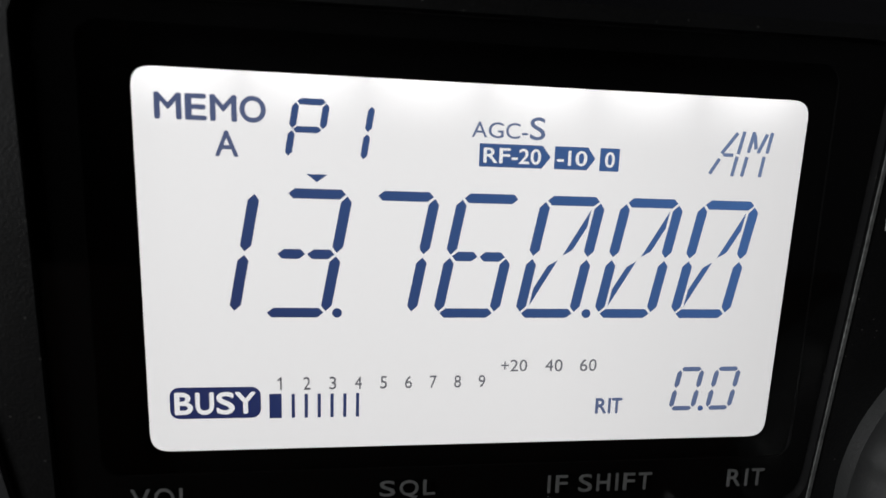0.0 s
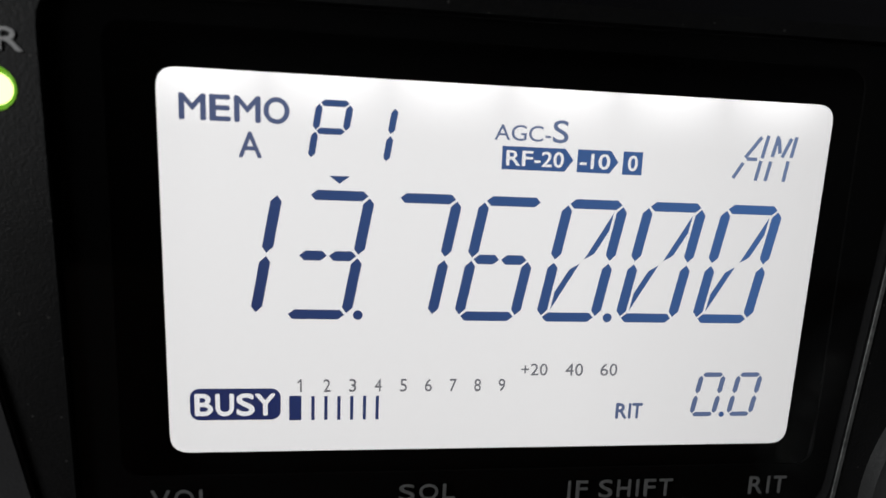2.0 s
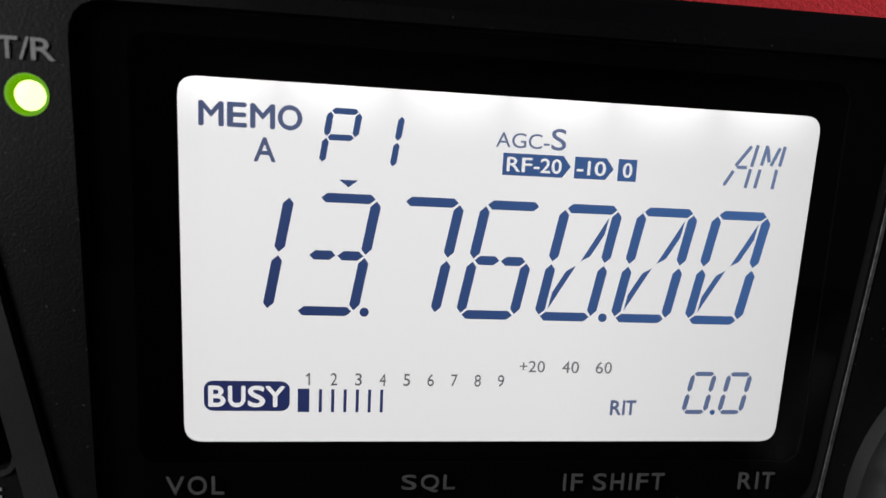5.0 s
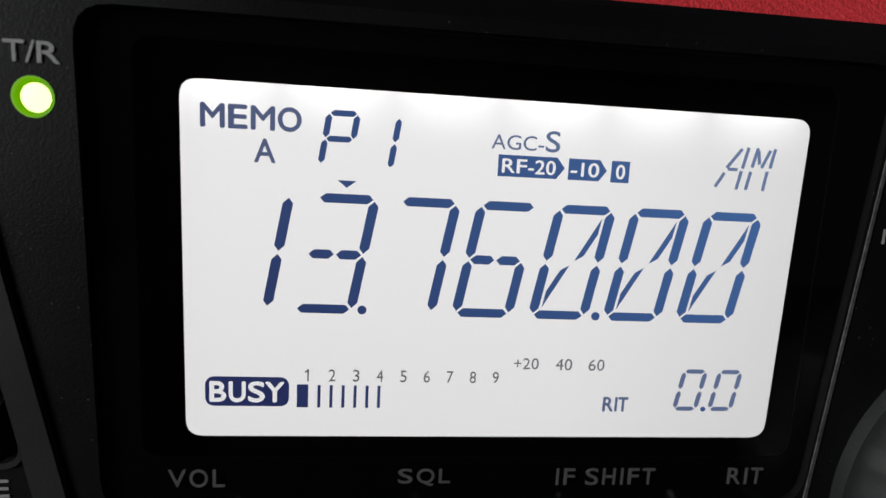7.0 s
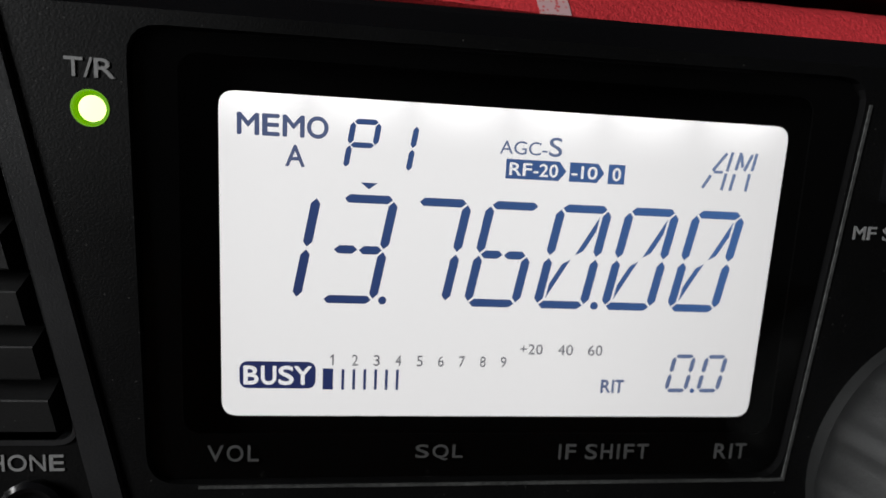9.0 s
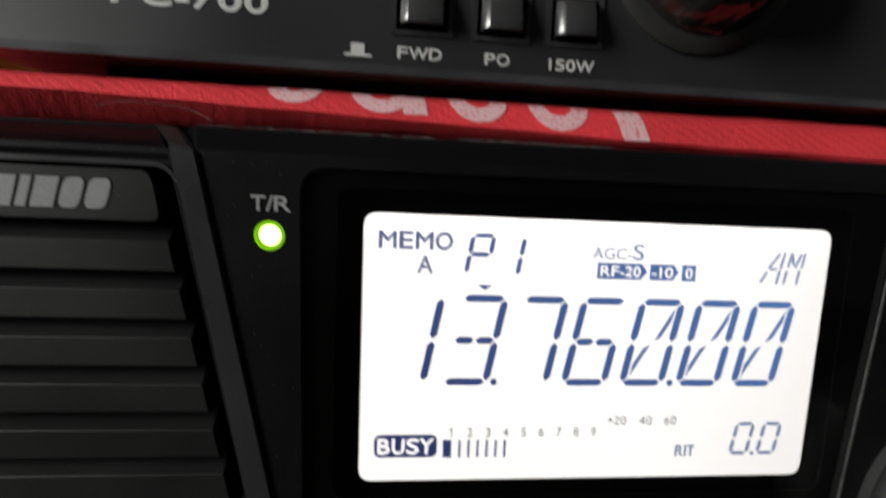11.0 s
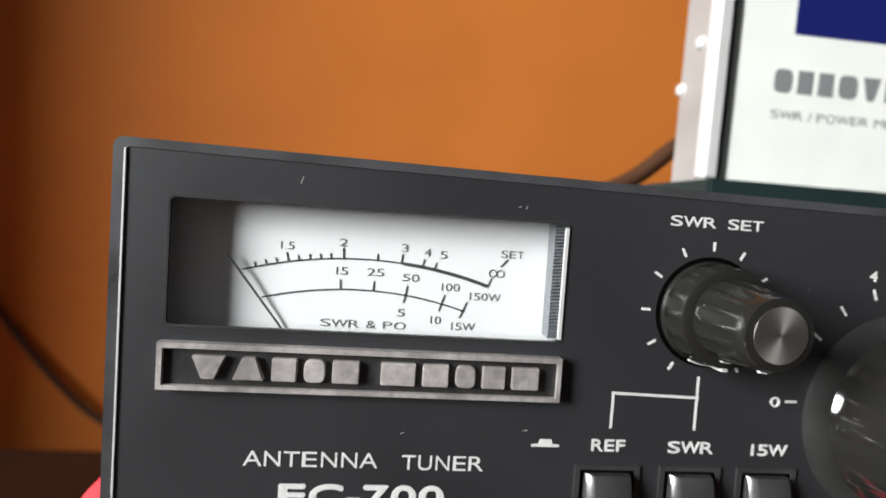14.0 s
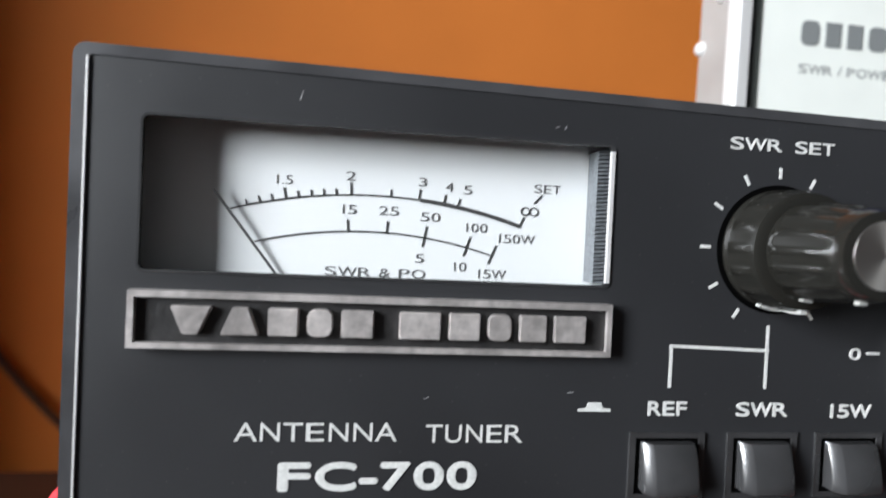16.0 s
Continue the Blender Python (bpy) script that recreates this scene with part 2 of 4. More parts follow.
M_RED, M_MESH, M_SPUN = red_fabric(), mesh_print(), spun_metal()
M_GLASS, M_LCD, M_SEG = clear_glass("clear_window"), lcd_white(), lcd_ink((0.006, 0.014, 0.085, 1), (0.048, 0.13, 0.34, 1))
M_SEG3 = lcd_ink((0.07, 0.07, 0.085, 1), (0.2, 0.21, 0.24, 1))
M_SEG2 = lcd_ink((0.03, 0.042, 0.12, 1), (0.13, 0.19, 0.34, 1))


# ---- builders; centimetres from the display's middle ----
def plain(x, y, z):
    return at(x, y, z)


def on_tuner(x, y, z):
    """A place on the tuner, whose front leans back a little; y is counted from its front."""
    return at(x, y + 0.295 + 0.0219 * (z - 6.5) + 0.0025 * (x + 5), z)


def thing(name, base, label, category, group="", kind=""):
    ob = new(name)
    ob.location = base
    ob.empty_display_size = 0.01
    bpy.context.view_layer.update()
    return tagged(ob, label, category, group, kind)


def part(name, bm, mat, parent=None, label="", smooth=False):
    """Links a bmesh as one mesh object, under a thing or a part."""
    me = bpy.data.meshes.new(name)
    bmesh.ops.recalc_face_normals(bm, faces=bm.faces)
    bm.to_mesh(me)
    bm.free()
    me.materials.append(mat)
    if smooth:
        for p in me.polygons:
            p.use_smooth = True
        me.set_sharp_from_angle(angle=radians(40))
    ob = new(name, me)
    if parent:
        ob.parent = parent
        up, m = parent, Matrix()
        while up:
            m = Matrix.Translation(up.location) @ m if up.type == "EMPTY" else m
            up = up.parent
        ob.matrix_parent_inverse = m.inverted()  if parent.type == "EMPTY" else Matrix()
    return tagged(ob, label)


def placed(bm, warp=plain):
    for v in bm.verts:
        v.co = warp(*v.co)
    return bm


def bevelled(bm, width, segments=2):
    if width:
        bmesh.ops.bevel(bm, geom=list(bm.edges), offset=width, segments=segments, affect="EDGES", clamp_overlap=True)
    return bm


def box(x0, x1, y0, y1, z0, z1, bevel=0.0, warp=plain, segments=2):
    bm = bmesh.new()
    bmesh.ops.create_cube(bm, size=1)
    for v in bm.verts:
        v.co = ((x0, x1)[v.co.x > 0], (y0, y1)[v.co.y > 0], (z0, z1)[v.co.z > 0])
    return placed(bevelled(bm, bevel, segments), warp)


def prism(outline, y0, y1, bevel=0.0, warp=plain, holes=()):
    """An outline in x and z, with holes, made y0 to y1 thick."""
    bm = bmesh.new()
    edges = []
    for ring in (outline, *holes):
        vs = [bm.verts.new((x, y0, z)) for x, z in ring]
        edges += [bm.edges.new((a, b)) for a, b in zip(vs, vs[1:] + vs[:1])]
    if holes:
        faces = [g for g in bmesh.ops.triangle_fill(bm, edges=edges, use_beauty=True)["geom"] if isinstance(g, bmesh.types.BMFace)]
    else:
        faces = [bm.faces.new(list(bm.verts))]
    made = bmesh.ops.extrude_face_region(bm, geom=faces, use_keep_orig=True)["geom"]
    for v in made:
        if isinstance(v, bmesh.types.BMVert):
            v.co.y = y1
    if bevel and not holes:
        bevelled(bm, bevel)
    return placed(bm, warp)


def rounded(x0, x1, z0, z1, r, n=6):
    """A rectangle's outline with round corners."""
    out = []
    for cx, cz, a in ((x1 - r, z1 - r, 0), (x0 + r, z1 - r, 90), (x0 + r, z0 + r, 180), (x1 - r, z0 + r, 270)):
        for k in range(n + 1):
            t = radians(a + 90 * k / n)
            out.append((cx + r * math.cos(t), cz + r * math.sin(t)))
    return out


def soft_corners(points, r, n=5):
    """A polygon with its corners rounded off."""
    out = []
    for i, p in enumerate(points):
        p, a, b = Vector(p), Vector(points[i - 1]), Vector(points[(i + 1) % len(points)])
        s, e = p + (a - p).normalized() * r, p + (b - p).normalized() * r
        for k in range(n + 1):
            t = k / n
            q = s * (1 - t) ** 2 + p * 2 * t * (1 - t) + e * t * t
            out.append((q.x, q.y))
    return out


def lathe(cx, cz, profile, seg=64, warp=plain, ribs=0, closed=True):
    """A turned body about an axis along y: profile of (radius, y) or (radius, y, rib); ribs stand out by rib."""
    bm = bmesh.new()
    rings = []
    for r, y, *rib in profile:
        ring = []
        for k in range(seg):
            a = 2 * math.pi * k / seg
            out = r + (rib[0] * min(max(math.cos(a * ribs) * 2.5 - 0.6, 0.0), 1.0) if rib else 0.0)
            ring.append(bm.verts.new((cx + out * math.cos(a), y, cz + out * math.sin(a))))
        rings.append(ring)
    for a, b in zip(rings, rings[1:]):
        for k in range(seg):
            bm.faces.new((a[k], a[(k + 1) % seg], b[(k + 1) % seg], b[k]))
    for ring, (r, *_) in ((rings[0], profile[0]), (rings[-1], profile[-1])):
        if closed and r > 1e-4:
            bm.faces.new(ring)
    return placed(bm, warp)


def strokes(lines, width, y, thick=0.006, warp=plain):
    """Flat printed strokes from (x, z) to (x, z)."""
    bm = bmesh.new()
    for (xa, za, xb, zb) in lines:
        d = Vector((xb - xa, zb - za)).normalized()
        n = Vector((-d.y, d.x)) * width / 2
        pts = [(xa + n.x, za + n.y), (xb + n.x, zb + n.y), (xb - n.x, zb - n.y), (xa - n.x, za - n.y)]
        low, high = ([bm.verts.new((x, yy, z)) for x, z in pts] for yy in (y, y - thick))
        bm.faces.new(high)
        for k in range(4):
            bm.faces.new((low[k], low[(k + 1) % 4], high[(k + 1) % 4], high[k]))
    return placed(bm, warp)


def polys(outlines, y, thick=0.006, warp=plain):
    """Flat printed shapes from outlines in x and z."""
    bm = bmesh.new()
    for pts in outlines:
        low, high = ([bm.verts.new((x, yy, z)) for x, z in pts] for yy in (y, y - thick))
        bm.faces.new(high)
        for k in range(len(pts)):
            bm.faces.new((low[k], low[(k + 1) % len(pts)], high[(k + 1) % len(pts)], high[k]))
    return placed(bm, warp)


INK = {  # width of each sign and its advance, in thousandths of the type's size
    "A": (668, 667), "B": (551, 667), "C": (630, 722), "D": (596, 722), "E": (535, 667), "F": (482, 611), "G": (656, 778), "H": (562, 722),
    "I": (97, 278), "L": (450, 556), "M": (685, 833), "N": (571, 722), "O": (682, 778), "P": (545, 667), "Q": (690, 778), "R": (631, 722), "S": (567, 667),
    "T": (564, 611), "U": (563, 722), "V": (660, 667), "W": (921, 944), "X": (650, 667), "Y": (658, 667), "Z": (560, 611),
    "1": (95, 440), "-": (265, 333), "/": (270, 278), "+": (470, 584), "&": (580, 667), ".": (96, 278)}


def sign(letter):
    """The flat mesh of one sign of the built-in font."""
    curve = bpy.data.curves.new("letters", "FONT")
    curve.body, curve.resolution_u = letter, 5
    ob = bpy.data.objects.new("letters", curve)
    scene.collection.objects.link(ob)
    bpy.context.view_layer.update()
    me = bpy.data.meshes.new_from_object(ob.evaluated_get(bpy.context.evaluated_depsgraph_get()))
    bpy.data.objects.remove(ob)
    bpy.data.curves.remove(curve)
    return me


SIGNS = {}


def lettering(text, x0, x1, z0, z1, y, bold=0.0, thick=0.006, warp=plain, slope=0.0, track=0):
    """Words set to fill x0..x1 and z0..z1 with a grotesque's proportions, rising by slope, as a bmesh."""
    bm = bmesh.new()
    pen = 0.0
    for letter in text:
        ink, advance = INK.get(letter, (465, 556))
        if letter == " ":
            pen += 300
            continue
        left = pen + (advance - ink) / 2
        if letter not in SIGNS:
            SIGNS[letter] = sign(letter)
        before = len(bm.verts)
        bm.from_mesh(SIGNS[letter])
        bm.verts.ensure_lookup_table()
        mine = bm.verts[before:]
        low, high = min(v.co.x for v in mine), max(v.co.x for v in mine)
        for v in mine:
            v.co.x = left + (v.co.x - low) / (high - low) * ink
        pen += advance + track
    bmesh.ops.remove_doubles(bm, verts=bm.verts, dist=1e-5)
    xs, zs = [v.co.x for v in bm.verts], [v.co.y for v in bm.verts]
    ax, az = min(xs), min(zs)
    grow = bold * (z1 - z0) * 2.2
    kx, kz = (x1 - x0 - 2 * grow) / (max(xs) - ax), (z1 - z0 - 2 * grow) / (max(zs) - az)
    made = bmesh.ops.extrude_face_region(bm, geom=list(bm.faces), use_keep_orig=True)["geom"]
    lifted = {v for v in made if isinstance(v, bmesh.types.BMVert)}
    for v in bm.verts:
        x = x0 + grow + (v.co.x - ax) * kx
        v.co = (x, y - (thick if v in lifted else 0), z0 + grow + (v.co.y - az) * kz + slope * (x - x0))
    if grow:  # a heavier face: the same letters again, a hair to each side
        first = list(bm.verts) + list(bm.edges) + list(bm.faces)
        for n, (dx, dz) in enumerate(((-1, 0), (1, 0), (0, 1), (0, -1))):
            twin = bmesh.ops.duplicate(bm, geom=first)["geom"]
            for v in twin:
                if isinstance(v, bmesh.types.BMVert):
                    v.co += Vector((dx * grow, -0.0012 * (n + 1), dz * grow))
    return placed(bm, warp)


def tube(points, r, warp=plain, seg=10):
    """A round cable through points."""
    pts = [Vector(p) for p in points]
    line = []
    for i in range(len(pts) - 1):
        a, b, c, d = pts[max(i - 1, 0)], pts[i], pts[i + 1], pts[min(i + 2, len(pts) - 1)]
        for k in range(8):
            t = k / 8
            line.append(0.5 * (2 * b + (c - a) * t + (2 * a - 5 * b + 4 * c - d) * t * t + (3 * b - a - 3 * c + d) * t ** 3))
    line.append(pts[-1])
    bm = bmesh.new()
    rings = []
    for i, p in enumerate(line):
        d = (line[min(i + 1, len(line) - 1)] - line[max(i - 1, 0)]).normalized()
        u = d.cross(Vector((0.3, 0.2, 1))).normalized()
        w = d.cross(u)
        rings.append([bm.verts.new(p + r * (math.cos(2 * math.pi * k / seg) * u + math.sin(2 * math.pi * k / seg) * w)) for k in range(seg)])
    for a, b in zip(rings, rings[1:]):
        for k in range(seg):
            bm.faces.new((a[k], a[(k + 1) % seg], b[(k + 1) % seg], b[k]))
    bm.faces.new(rings[0]), bm.faces.new(rings[-1])
    return placed(bm, warp)


def room_box(x0, x1, y0, y1, z0, z1):
    """A block of the room, in the world's metres."""
    return box(x0, x1, y0, y1, z0, z1, warp=lambda x, y, z: Vector((x, y, z)))


# ---- the room ----
XL, XR, YF, YB, TOP = -2.2, 1.9, -3.6, 0.40, 2.5
tagged(part("floor", room_box(XL - 0.2, XR + 0.2, YF - 0.2, YB + 0.2, -0.1, 0), M_FLOOR), "brown wooden floor of the room", "floor", kind="structure")
tagged(part("ceiling", room_box(XL - 0.2, XR + 0.2, YF - 0.2, YB + 0.2, TOP, TOP + 0.1), M_CEIL), "plain grey painted ceiling", "ceiling", kind="structure")
tagged(part("wall_back", room_box(XL - 0.2, XR + 0.2, YB, YB + 0.2, 0, TOP), M_WALL), "warm orange painted wall behind the equipment", "wall", kind="structure")
tagged(part("wall_front", room_box(XL - 0.2, XR + 0.2, YF - 0.2, YF, 0, TOP), M_DIM), "dark grey painted wall across the room", "wall", kind="structure")
tagged(part("wall_right", room_box(XR, XR + 0.2, YF, YB, 0, TOP), M_DIM), "dark grey painted side wall", "wall", kind="structure")
# Added block out of view: its soft shadow darkens the back wall's left.
tagged(part("wall_shade_block", room_box(-0.9, -0.73, 0.028, YB, 0, TOP), M_WALL), "unseen orange block added to shade the left of the back wall", "wall", kind="structure")
WY0, WY1, WZ0, WZ1 = -1.45, -0.65, 0.86, 2.25
wall = tagged(part("wall_left", room_box(XL - 0.2, XL, YF, WY0, 0, TOP), M_DIM), "dark grey painted wall with a window opening", "wall", kind="structure")
for y0, y1, z0, z1 in ((WY1, YB, 0, TOP), (WY0, WY1, 0, WZ0), (WY0, WY1, WZ1, TOP)):
    part("wall_panel", room_box(XL - 0.2, XL, y0, y1, z0, z1), M_DIM, wall)
desk = thing("table", (0.1, -0.05, 0), "dark brown wooden table under the radio", "table")
part("tabletop", box(-34, 60, -38, 25.2, -10.0, -6.8, 0.3), M_TABLE, desk)
for x in (-30, 56):
    for y in (-34, 21):
        part("leg", box(x - 2.5, x + 2.5, y - 2.5, y + 2.5, -82, -10.0, 0.3), M_TABLE, desk)


# ---- the radio ----
radio = thing("radio_transceiver", at(2, 10, -6.8), "black desktop radio transceiver with a lit white display", "radio")
part("case", box(-9.3, 14.1, 0.12, 24, -5.6, 3.05, 0.15), M_CASE, radio)
for x in (-8, 12.4):
    for y in (3, 21):
        part("foot", lathe(x, -6.2, [(0.0, y), (0.6, y), (0.6, y + 1.0), (0.0, y + 1.0)], 20), M_CASE, radio)
WINDOW = soft_corners([(-4.45, 2.6), (4.36, 2.62), (3.9, -2.72), (-4.34, -2.72)], 0.38)
GRILLE = soft_corners([(-9.32, 2.52), (-6.05, 2.52), (-5.10, -2.14), (-9.32, -2.14)], 0.25)
LX, LZ = -4.825, 1.68  # the indicator lamp's hole
LAMP_HOLE = [(LX + 0.2 * math.cos(2 * math.pi * k / 32), LZ + 0.2 * math.sin(2 * math.pi * k / 32)) for k in range(32)]
part("front_bezel", prism([(-9.46, -5.7), (-9.46, 2.36), (-9.06, 2.68), (-8.98, 2.76), (14.3, 2.76), (14.3, -5.7)], -0.38, 0.14, holes=(WINDOW, GRILLE, LAMP_HOLE)), M_CASE, radio)


def loft(rows, bm=None):
    """A closed body through rows of places."""
    bm = bm or bmesh.new()
    made = [[bm.verts.new(p) for p in row] for row in rows]
    n = len(rows[0])
    for a, b in zip(made, made[1:]):
        for k in range(n):
            bm.faces.new((a[k], a[(k + 1) % n], b[(k + 1) % n], b[k]))
    bm.faces.new(made[0]), bm.faces.new(made[-1])
    return bm


def top_lip():
    """The gloss strip that runs back, nearly level, from the front's upper edge; over the speaker it starts farther back."""
    prof = [(-0.38, 2.76), (-0.38, 2.98), (-0.37, 3.03), (-0.335, 3.055), (0.1, 3.115), (0.5, 3.165), (0.5, 2.7), (-0.3, 2.7)]
    back = [(0.2, 2.7), (0.2, 3.06), (0.21, 3.08), (0.23, 3.09), (0.6, 3.13), (0.6, 2.7)]
    start = lambda y: float(np.interp(y, [-0.38, 0.1, 0.5], [-5.74, -6.12, -6.19]))
    bm = loft([[(start(y), y, z) for y, z in prof], [(14.3, y, z) for y, z in prof]])
    return placed(loft([[(x, y, z) for y, z in back] for x in (-9.9, -6.2)], bm))


part("top_lip", top_lip(), M_GLOSS, radio, "gloss black top strip")


def on_lip(x, y, z):
    """Print that follows the top strip; z runs from 0 at the front to 1 at the back."""
    back = -0.1 + 0.24 * z
    return at(x, back, 3.055 + (back + 0.335) * 0.138 + 0.003 - y)


part("printed_text", lettering("HF TRANSCEIVER", -5.85, -2.65, 0.18, 0.72, 0, 0.0, 0.004, on_lip, -0.03), M_FAINT, radio, "small grey lettering")
part("printed_text", lettering("DX-SR8", -2.33, -0.05, 0.02, 0.68, 0, 0.01, 0.004, on_lip, -0.03), M_FAINT, radio, "grey model lettering")

# display
part("display_mask", box(-4.6, 4.6, 0.012, 0.11, -2.8, 2.7), M_MASK, radio)
lcd = part("display", prism(soft_corners([(-3.61, 2.02), (3.655, 2.02), (3.605, -2.02), (-3.59, -2.02)], 0.2), 0.0, 0.06), M_LCD, radio, "white backlit liquid crystal display")
SLANT, FOOT, HIGH, WIDE, BAR, GAP = 0.185, -0.515, 1.39, 0.742, 0.114, 0.018


def segments(which, x0, z0, w, h, t, g, slant):
    """Outlines of a digit's segments; which: a b c d e f g h (left and right middle), m (whole middle), s and q (slash)."""
    m = h / 2
    hexa = lambda xa, xb, z: [(xa, z), (xa + t / 2, z + t * 0.46), (xb - t / 2, z + t * 0.46), (xb, z), (xb - t / 2, z - t * 0.46), (xa + t / 2, z - t * 0.46)]
    post = lambda x, za, zb: [(x, za), (x + t / 2, za + t * 0.55), (x + t / 2, zb - t * 0.55), (x, zb), (x - t / 2, zb - t * 0.55), (x - t / 2, za + t * 0.55)]
    l, r = t / 2, w - t / 2
    shapes = {
        "a": hexa(l + g, r - g, h - t / 2), "d": hexa(l + g, r - g, t / 2),
        "b": post(r, m + g, h - t / 2 - g), "c": post(r, t / 2 + g, m - g),
        "e": post(l, t / 2 + g, m - g), "f": post(l, m + g, h - t / 2 - g),
        "g": hexa(l + g, w / 2 - g * 0.6, m), "h": hexa(w / 2 + g * 0.6, r - g, m), "m": hexa(l + g, r - g, m),
        "s": [(r - t * 0.8, h - t * 1.3), (r - t * 0.8, h - t * 3.0), (w * 0.66, m + t * 0.8), (w * 0.53, m + t * 0.25)],
        "q": [(l + t * 0.8, t * 1.3), (l + t * 0.8, t * 3.0), (w * 0.34, m - t * 0.8), (w * 0.47, m - t * 0.25)],
    }
    return [[(x0 + x + slant * z, z0 + z) for x, z in shapes[k]] for k in which]


def digit(which, x0, z0, w, h, t, g, slant, ink=None):
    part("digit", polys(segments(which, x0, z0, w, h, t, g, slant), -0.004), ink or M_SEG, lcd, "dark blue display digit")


ZERO = "abcdefsq"
for n, which in enumerate(("bc", "abghcd", "abc", "afecdgh", ZERO, ZERO, ZERO)):
    digit(which, -3.36 + n * 0.9265 - (0.02 if n == 0 else 0.0), FOOT, WIDE, HIGH, BAR, GAP, SLANT)
digit("abefm", -2.155, 1.155, 0.375, 0.63, 0.07, 0.01, 0.16)
digit("bc", -1.695, 1.145, 0.375, 0.63, 0.07, 0.01, 0.16)
digit("abcdef", 2.305, -1.66, 0.335, 0.55, 0.058, 0.014, 0.17, M_SEG2)
digit("abcdef", 2.775, -1.66, 0.335, 0.55, 0.058, 0.014, 0.17, M_SEG2)
disc = lambda x, z, r: [(x + r * math.cos(2 * math.pi * k / 20), z + r * math.sin(2 * math.pi * k / 20)) for k in range(20)]
for x, z, r in ((-1.61, -0.46, 0.052), (1.195, -0.46, 0.052), (2.722, -1.635, 0.033)):
    part("decimal_point", polys([disc(x, z, r)], -0.004), M_SEG, lcd)
part("pointer", polys([[(-1.925, 1.02), (-1.715, 1.02), (-1.82, 0.94)]], -0.004), M_SEG, lcd)
part("mode_letters", strokes([
    (2.525, 1.17, 2.625, 1.34), (2.645, 1.40, 2.815, 1.63), (2.845, 1.40, 2.895, 1.65), (2.795, 1.15, 2.835, 1.37), (2.665, 1.385, 2.785, 1.385),
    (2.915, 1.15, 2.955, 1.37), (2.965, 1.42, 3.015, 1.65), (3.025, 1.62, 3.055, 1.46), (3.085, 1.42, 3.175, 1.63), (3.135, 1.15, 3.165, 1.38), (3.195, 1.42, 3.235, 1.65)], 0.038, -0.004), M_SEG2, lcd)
for text, x0, x1, z0, z1, bold in (
        ("MEMO", -3.395, -2.325, 1.515, 1.78, 0.014), ("A", -2.83, -2.60, 1.17, 1.43, 0.008), ("AGC-", -0.21, 0.40, 1.465, 1.63, 0.0), ("S", 0.42, 0.59, 1.46, 1.70, 0.004),
        ("+20", 0.235, 0.54, -1.145, -1.005, 0.0), ("40", 0.755, 0.96, -1.15, -1.005, 0.0), ("60", 1.17, 1.37, -1.15, -1.005, 0.0), ("RIT", 1.395, 1.72, -1.675, -1.485, 0.012)):
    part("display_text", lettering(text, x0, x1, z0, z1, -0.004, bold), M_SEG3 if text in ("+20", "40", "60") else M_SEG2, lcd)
for n in range(9):
    x = -2.21 + 0.2787 * n
    bm = lettering(str(n + 1), x - 0.038, x + 0.038, -1.33, -1.185, -0.004) if n else strokes([(x, -1.33, x, -1.185), (x - 0.035, -1.225, x, -1.195)], 0.017, -0.004)
    part("display_text", bm, M_SEG3, lcd)
for text, pts, tx in (
        ("RF-20", [(-0.12, 1.16), (-0.12, 1.405), (0.57, 1.405), (0.665, 1.285), (0.57, 1.16)], (-0.075, 0.555)),
        ("-10", [(0.71, 1.16), (0.71, 1.405), (1.08, 1.405), (1.17, 1.285), (1.08, 1.16)], (0.735, 1.075)),
        ("0", [(1.225, 1.155), (1.225, 1.405), (1.445, 1.405), (1.445, 1.155)], (1.28, 1.39)),
        ("BUSY", rounded(-3.37, -2.425, -1.645, -1.29, 0.1), (-3.32, -2.475))):
    part("display_icon", polys([pts], -0.004), M_SEG, lcd)
    zs = [z for _, z in pts]
    pad = 0.05 if text == "BUSY" else 0.04
    part("display_text", lettering(text, tx[0], tx[1], min(zs) + pad, max(zs) - pad, -0.012, 0.014 if text == "BUSY" else 0.008), M_LCD, lcd, "light letters on a dark blue field")
part("meter_bar", polys([[(-2.335, -1.655), (-2.335, -1.375), (-2.205, -1.375), (-2.205, -1.655)]], -0.004), M_SEG, lcd)
for n in range(6):
    part("meter_bar", strokes([(-2.08 + 0.14 * n, -1.655, -2.08 + 0.14 * n, -1.38)], 0.035, -0.004), M_SEG, lcd)
part("window_mask", prism(soft_corners([(-4.44, 2.58), (4.34, 2.6), (3.88, -2.7), (-4.33, -2.7)], 0.38), -0.295, -0.27, holes=(rounded(-3.95, 3.72, -2.12, 2.36, 0.2),)), M_MASK, radio)
pane = part("window_pane", prism(soft_corners([(-4.44, 2.58), (4.34, 2.6), (3.88, -2.7), (-4.33, -2.7)], 0.38), -0.33, -0.30), M_GLASS, radio, "clear gloss window over the display")
pane.visible_shadow = False
for text, x0, x1 in (("VOL", -3.66, -3.05), ("SQL", -1.12, -0.51), ("IF SHIFT", 0.76, 1.99), ("RIT", 2.93, 3.39)):
    part("printed_text", lettering(text, x0, x1, -2.455, -2.24, -0.333, 0.006, 0.004, track=90), M_DULL, radio, "small grey lettering")
M_EDGE = material("worn_grey_edge", (0.08, 0.082, 0.08), 0.35, grain=0.4, scale=1500, mottle=0.3, mottle_scale=200)
part("window_edge", prism([(4.38, 2.3), (4.415, 2.3), (3.96, -2.76), (3.925, -2.72)], -0.398, -0.3), M_EDGE, radio, "worn grey window edge")
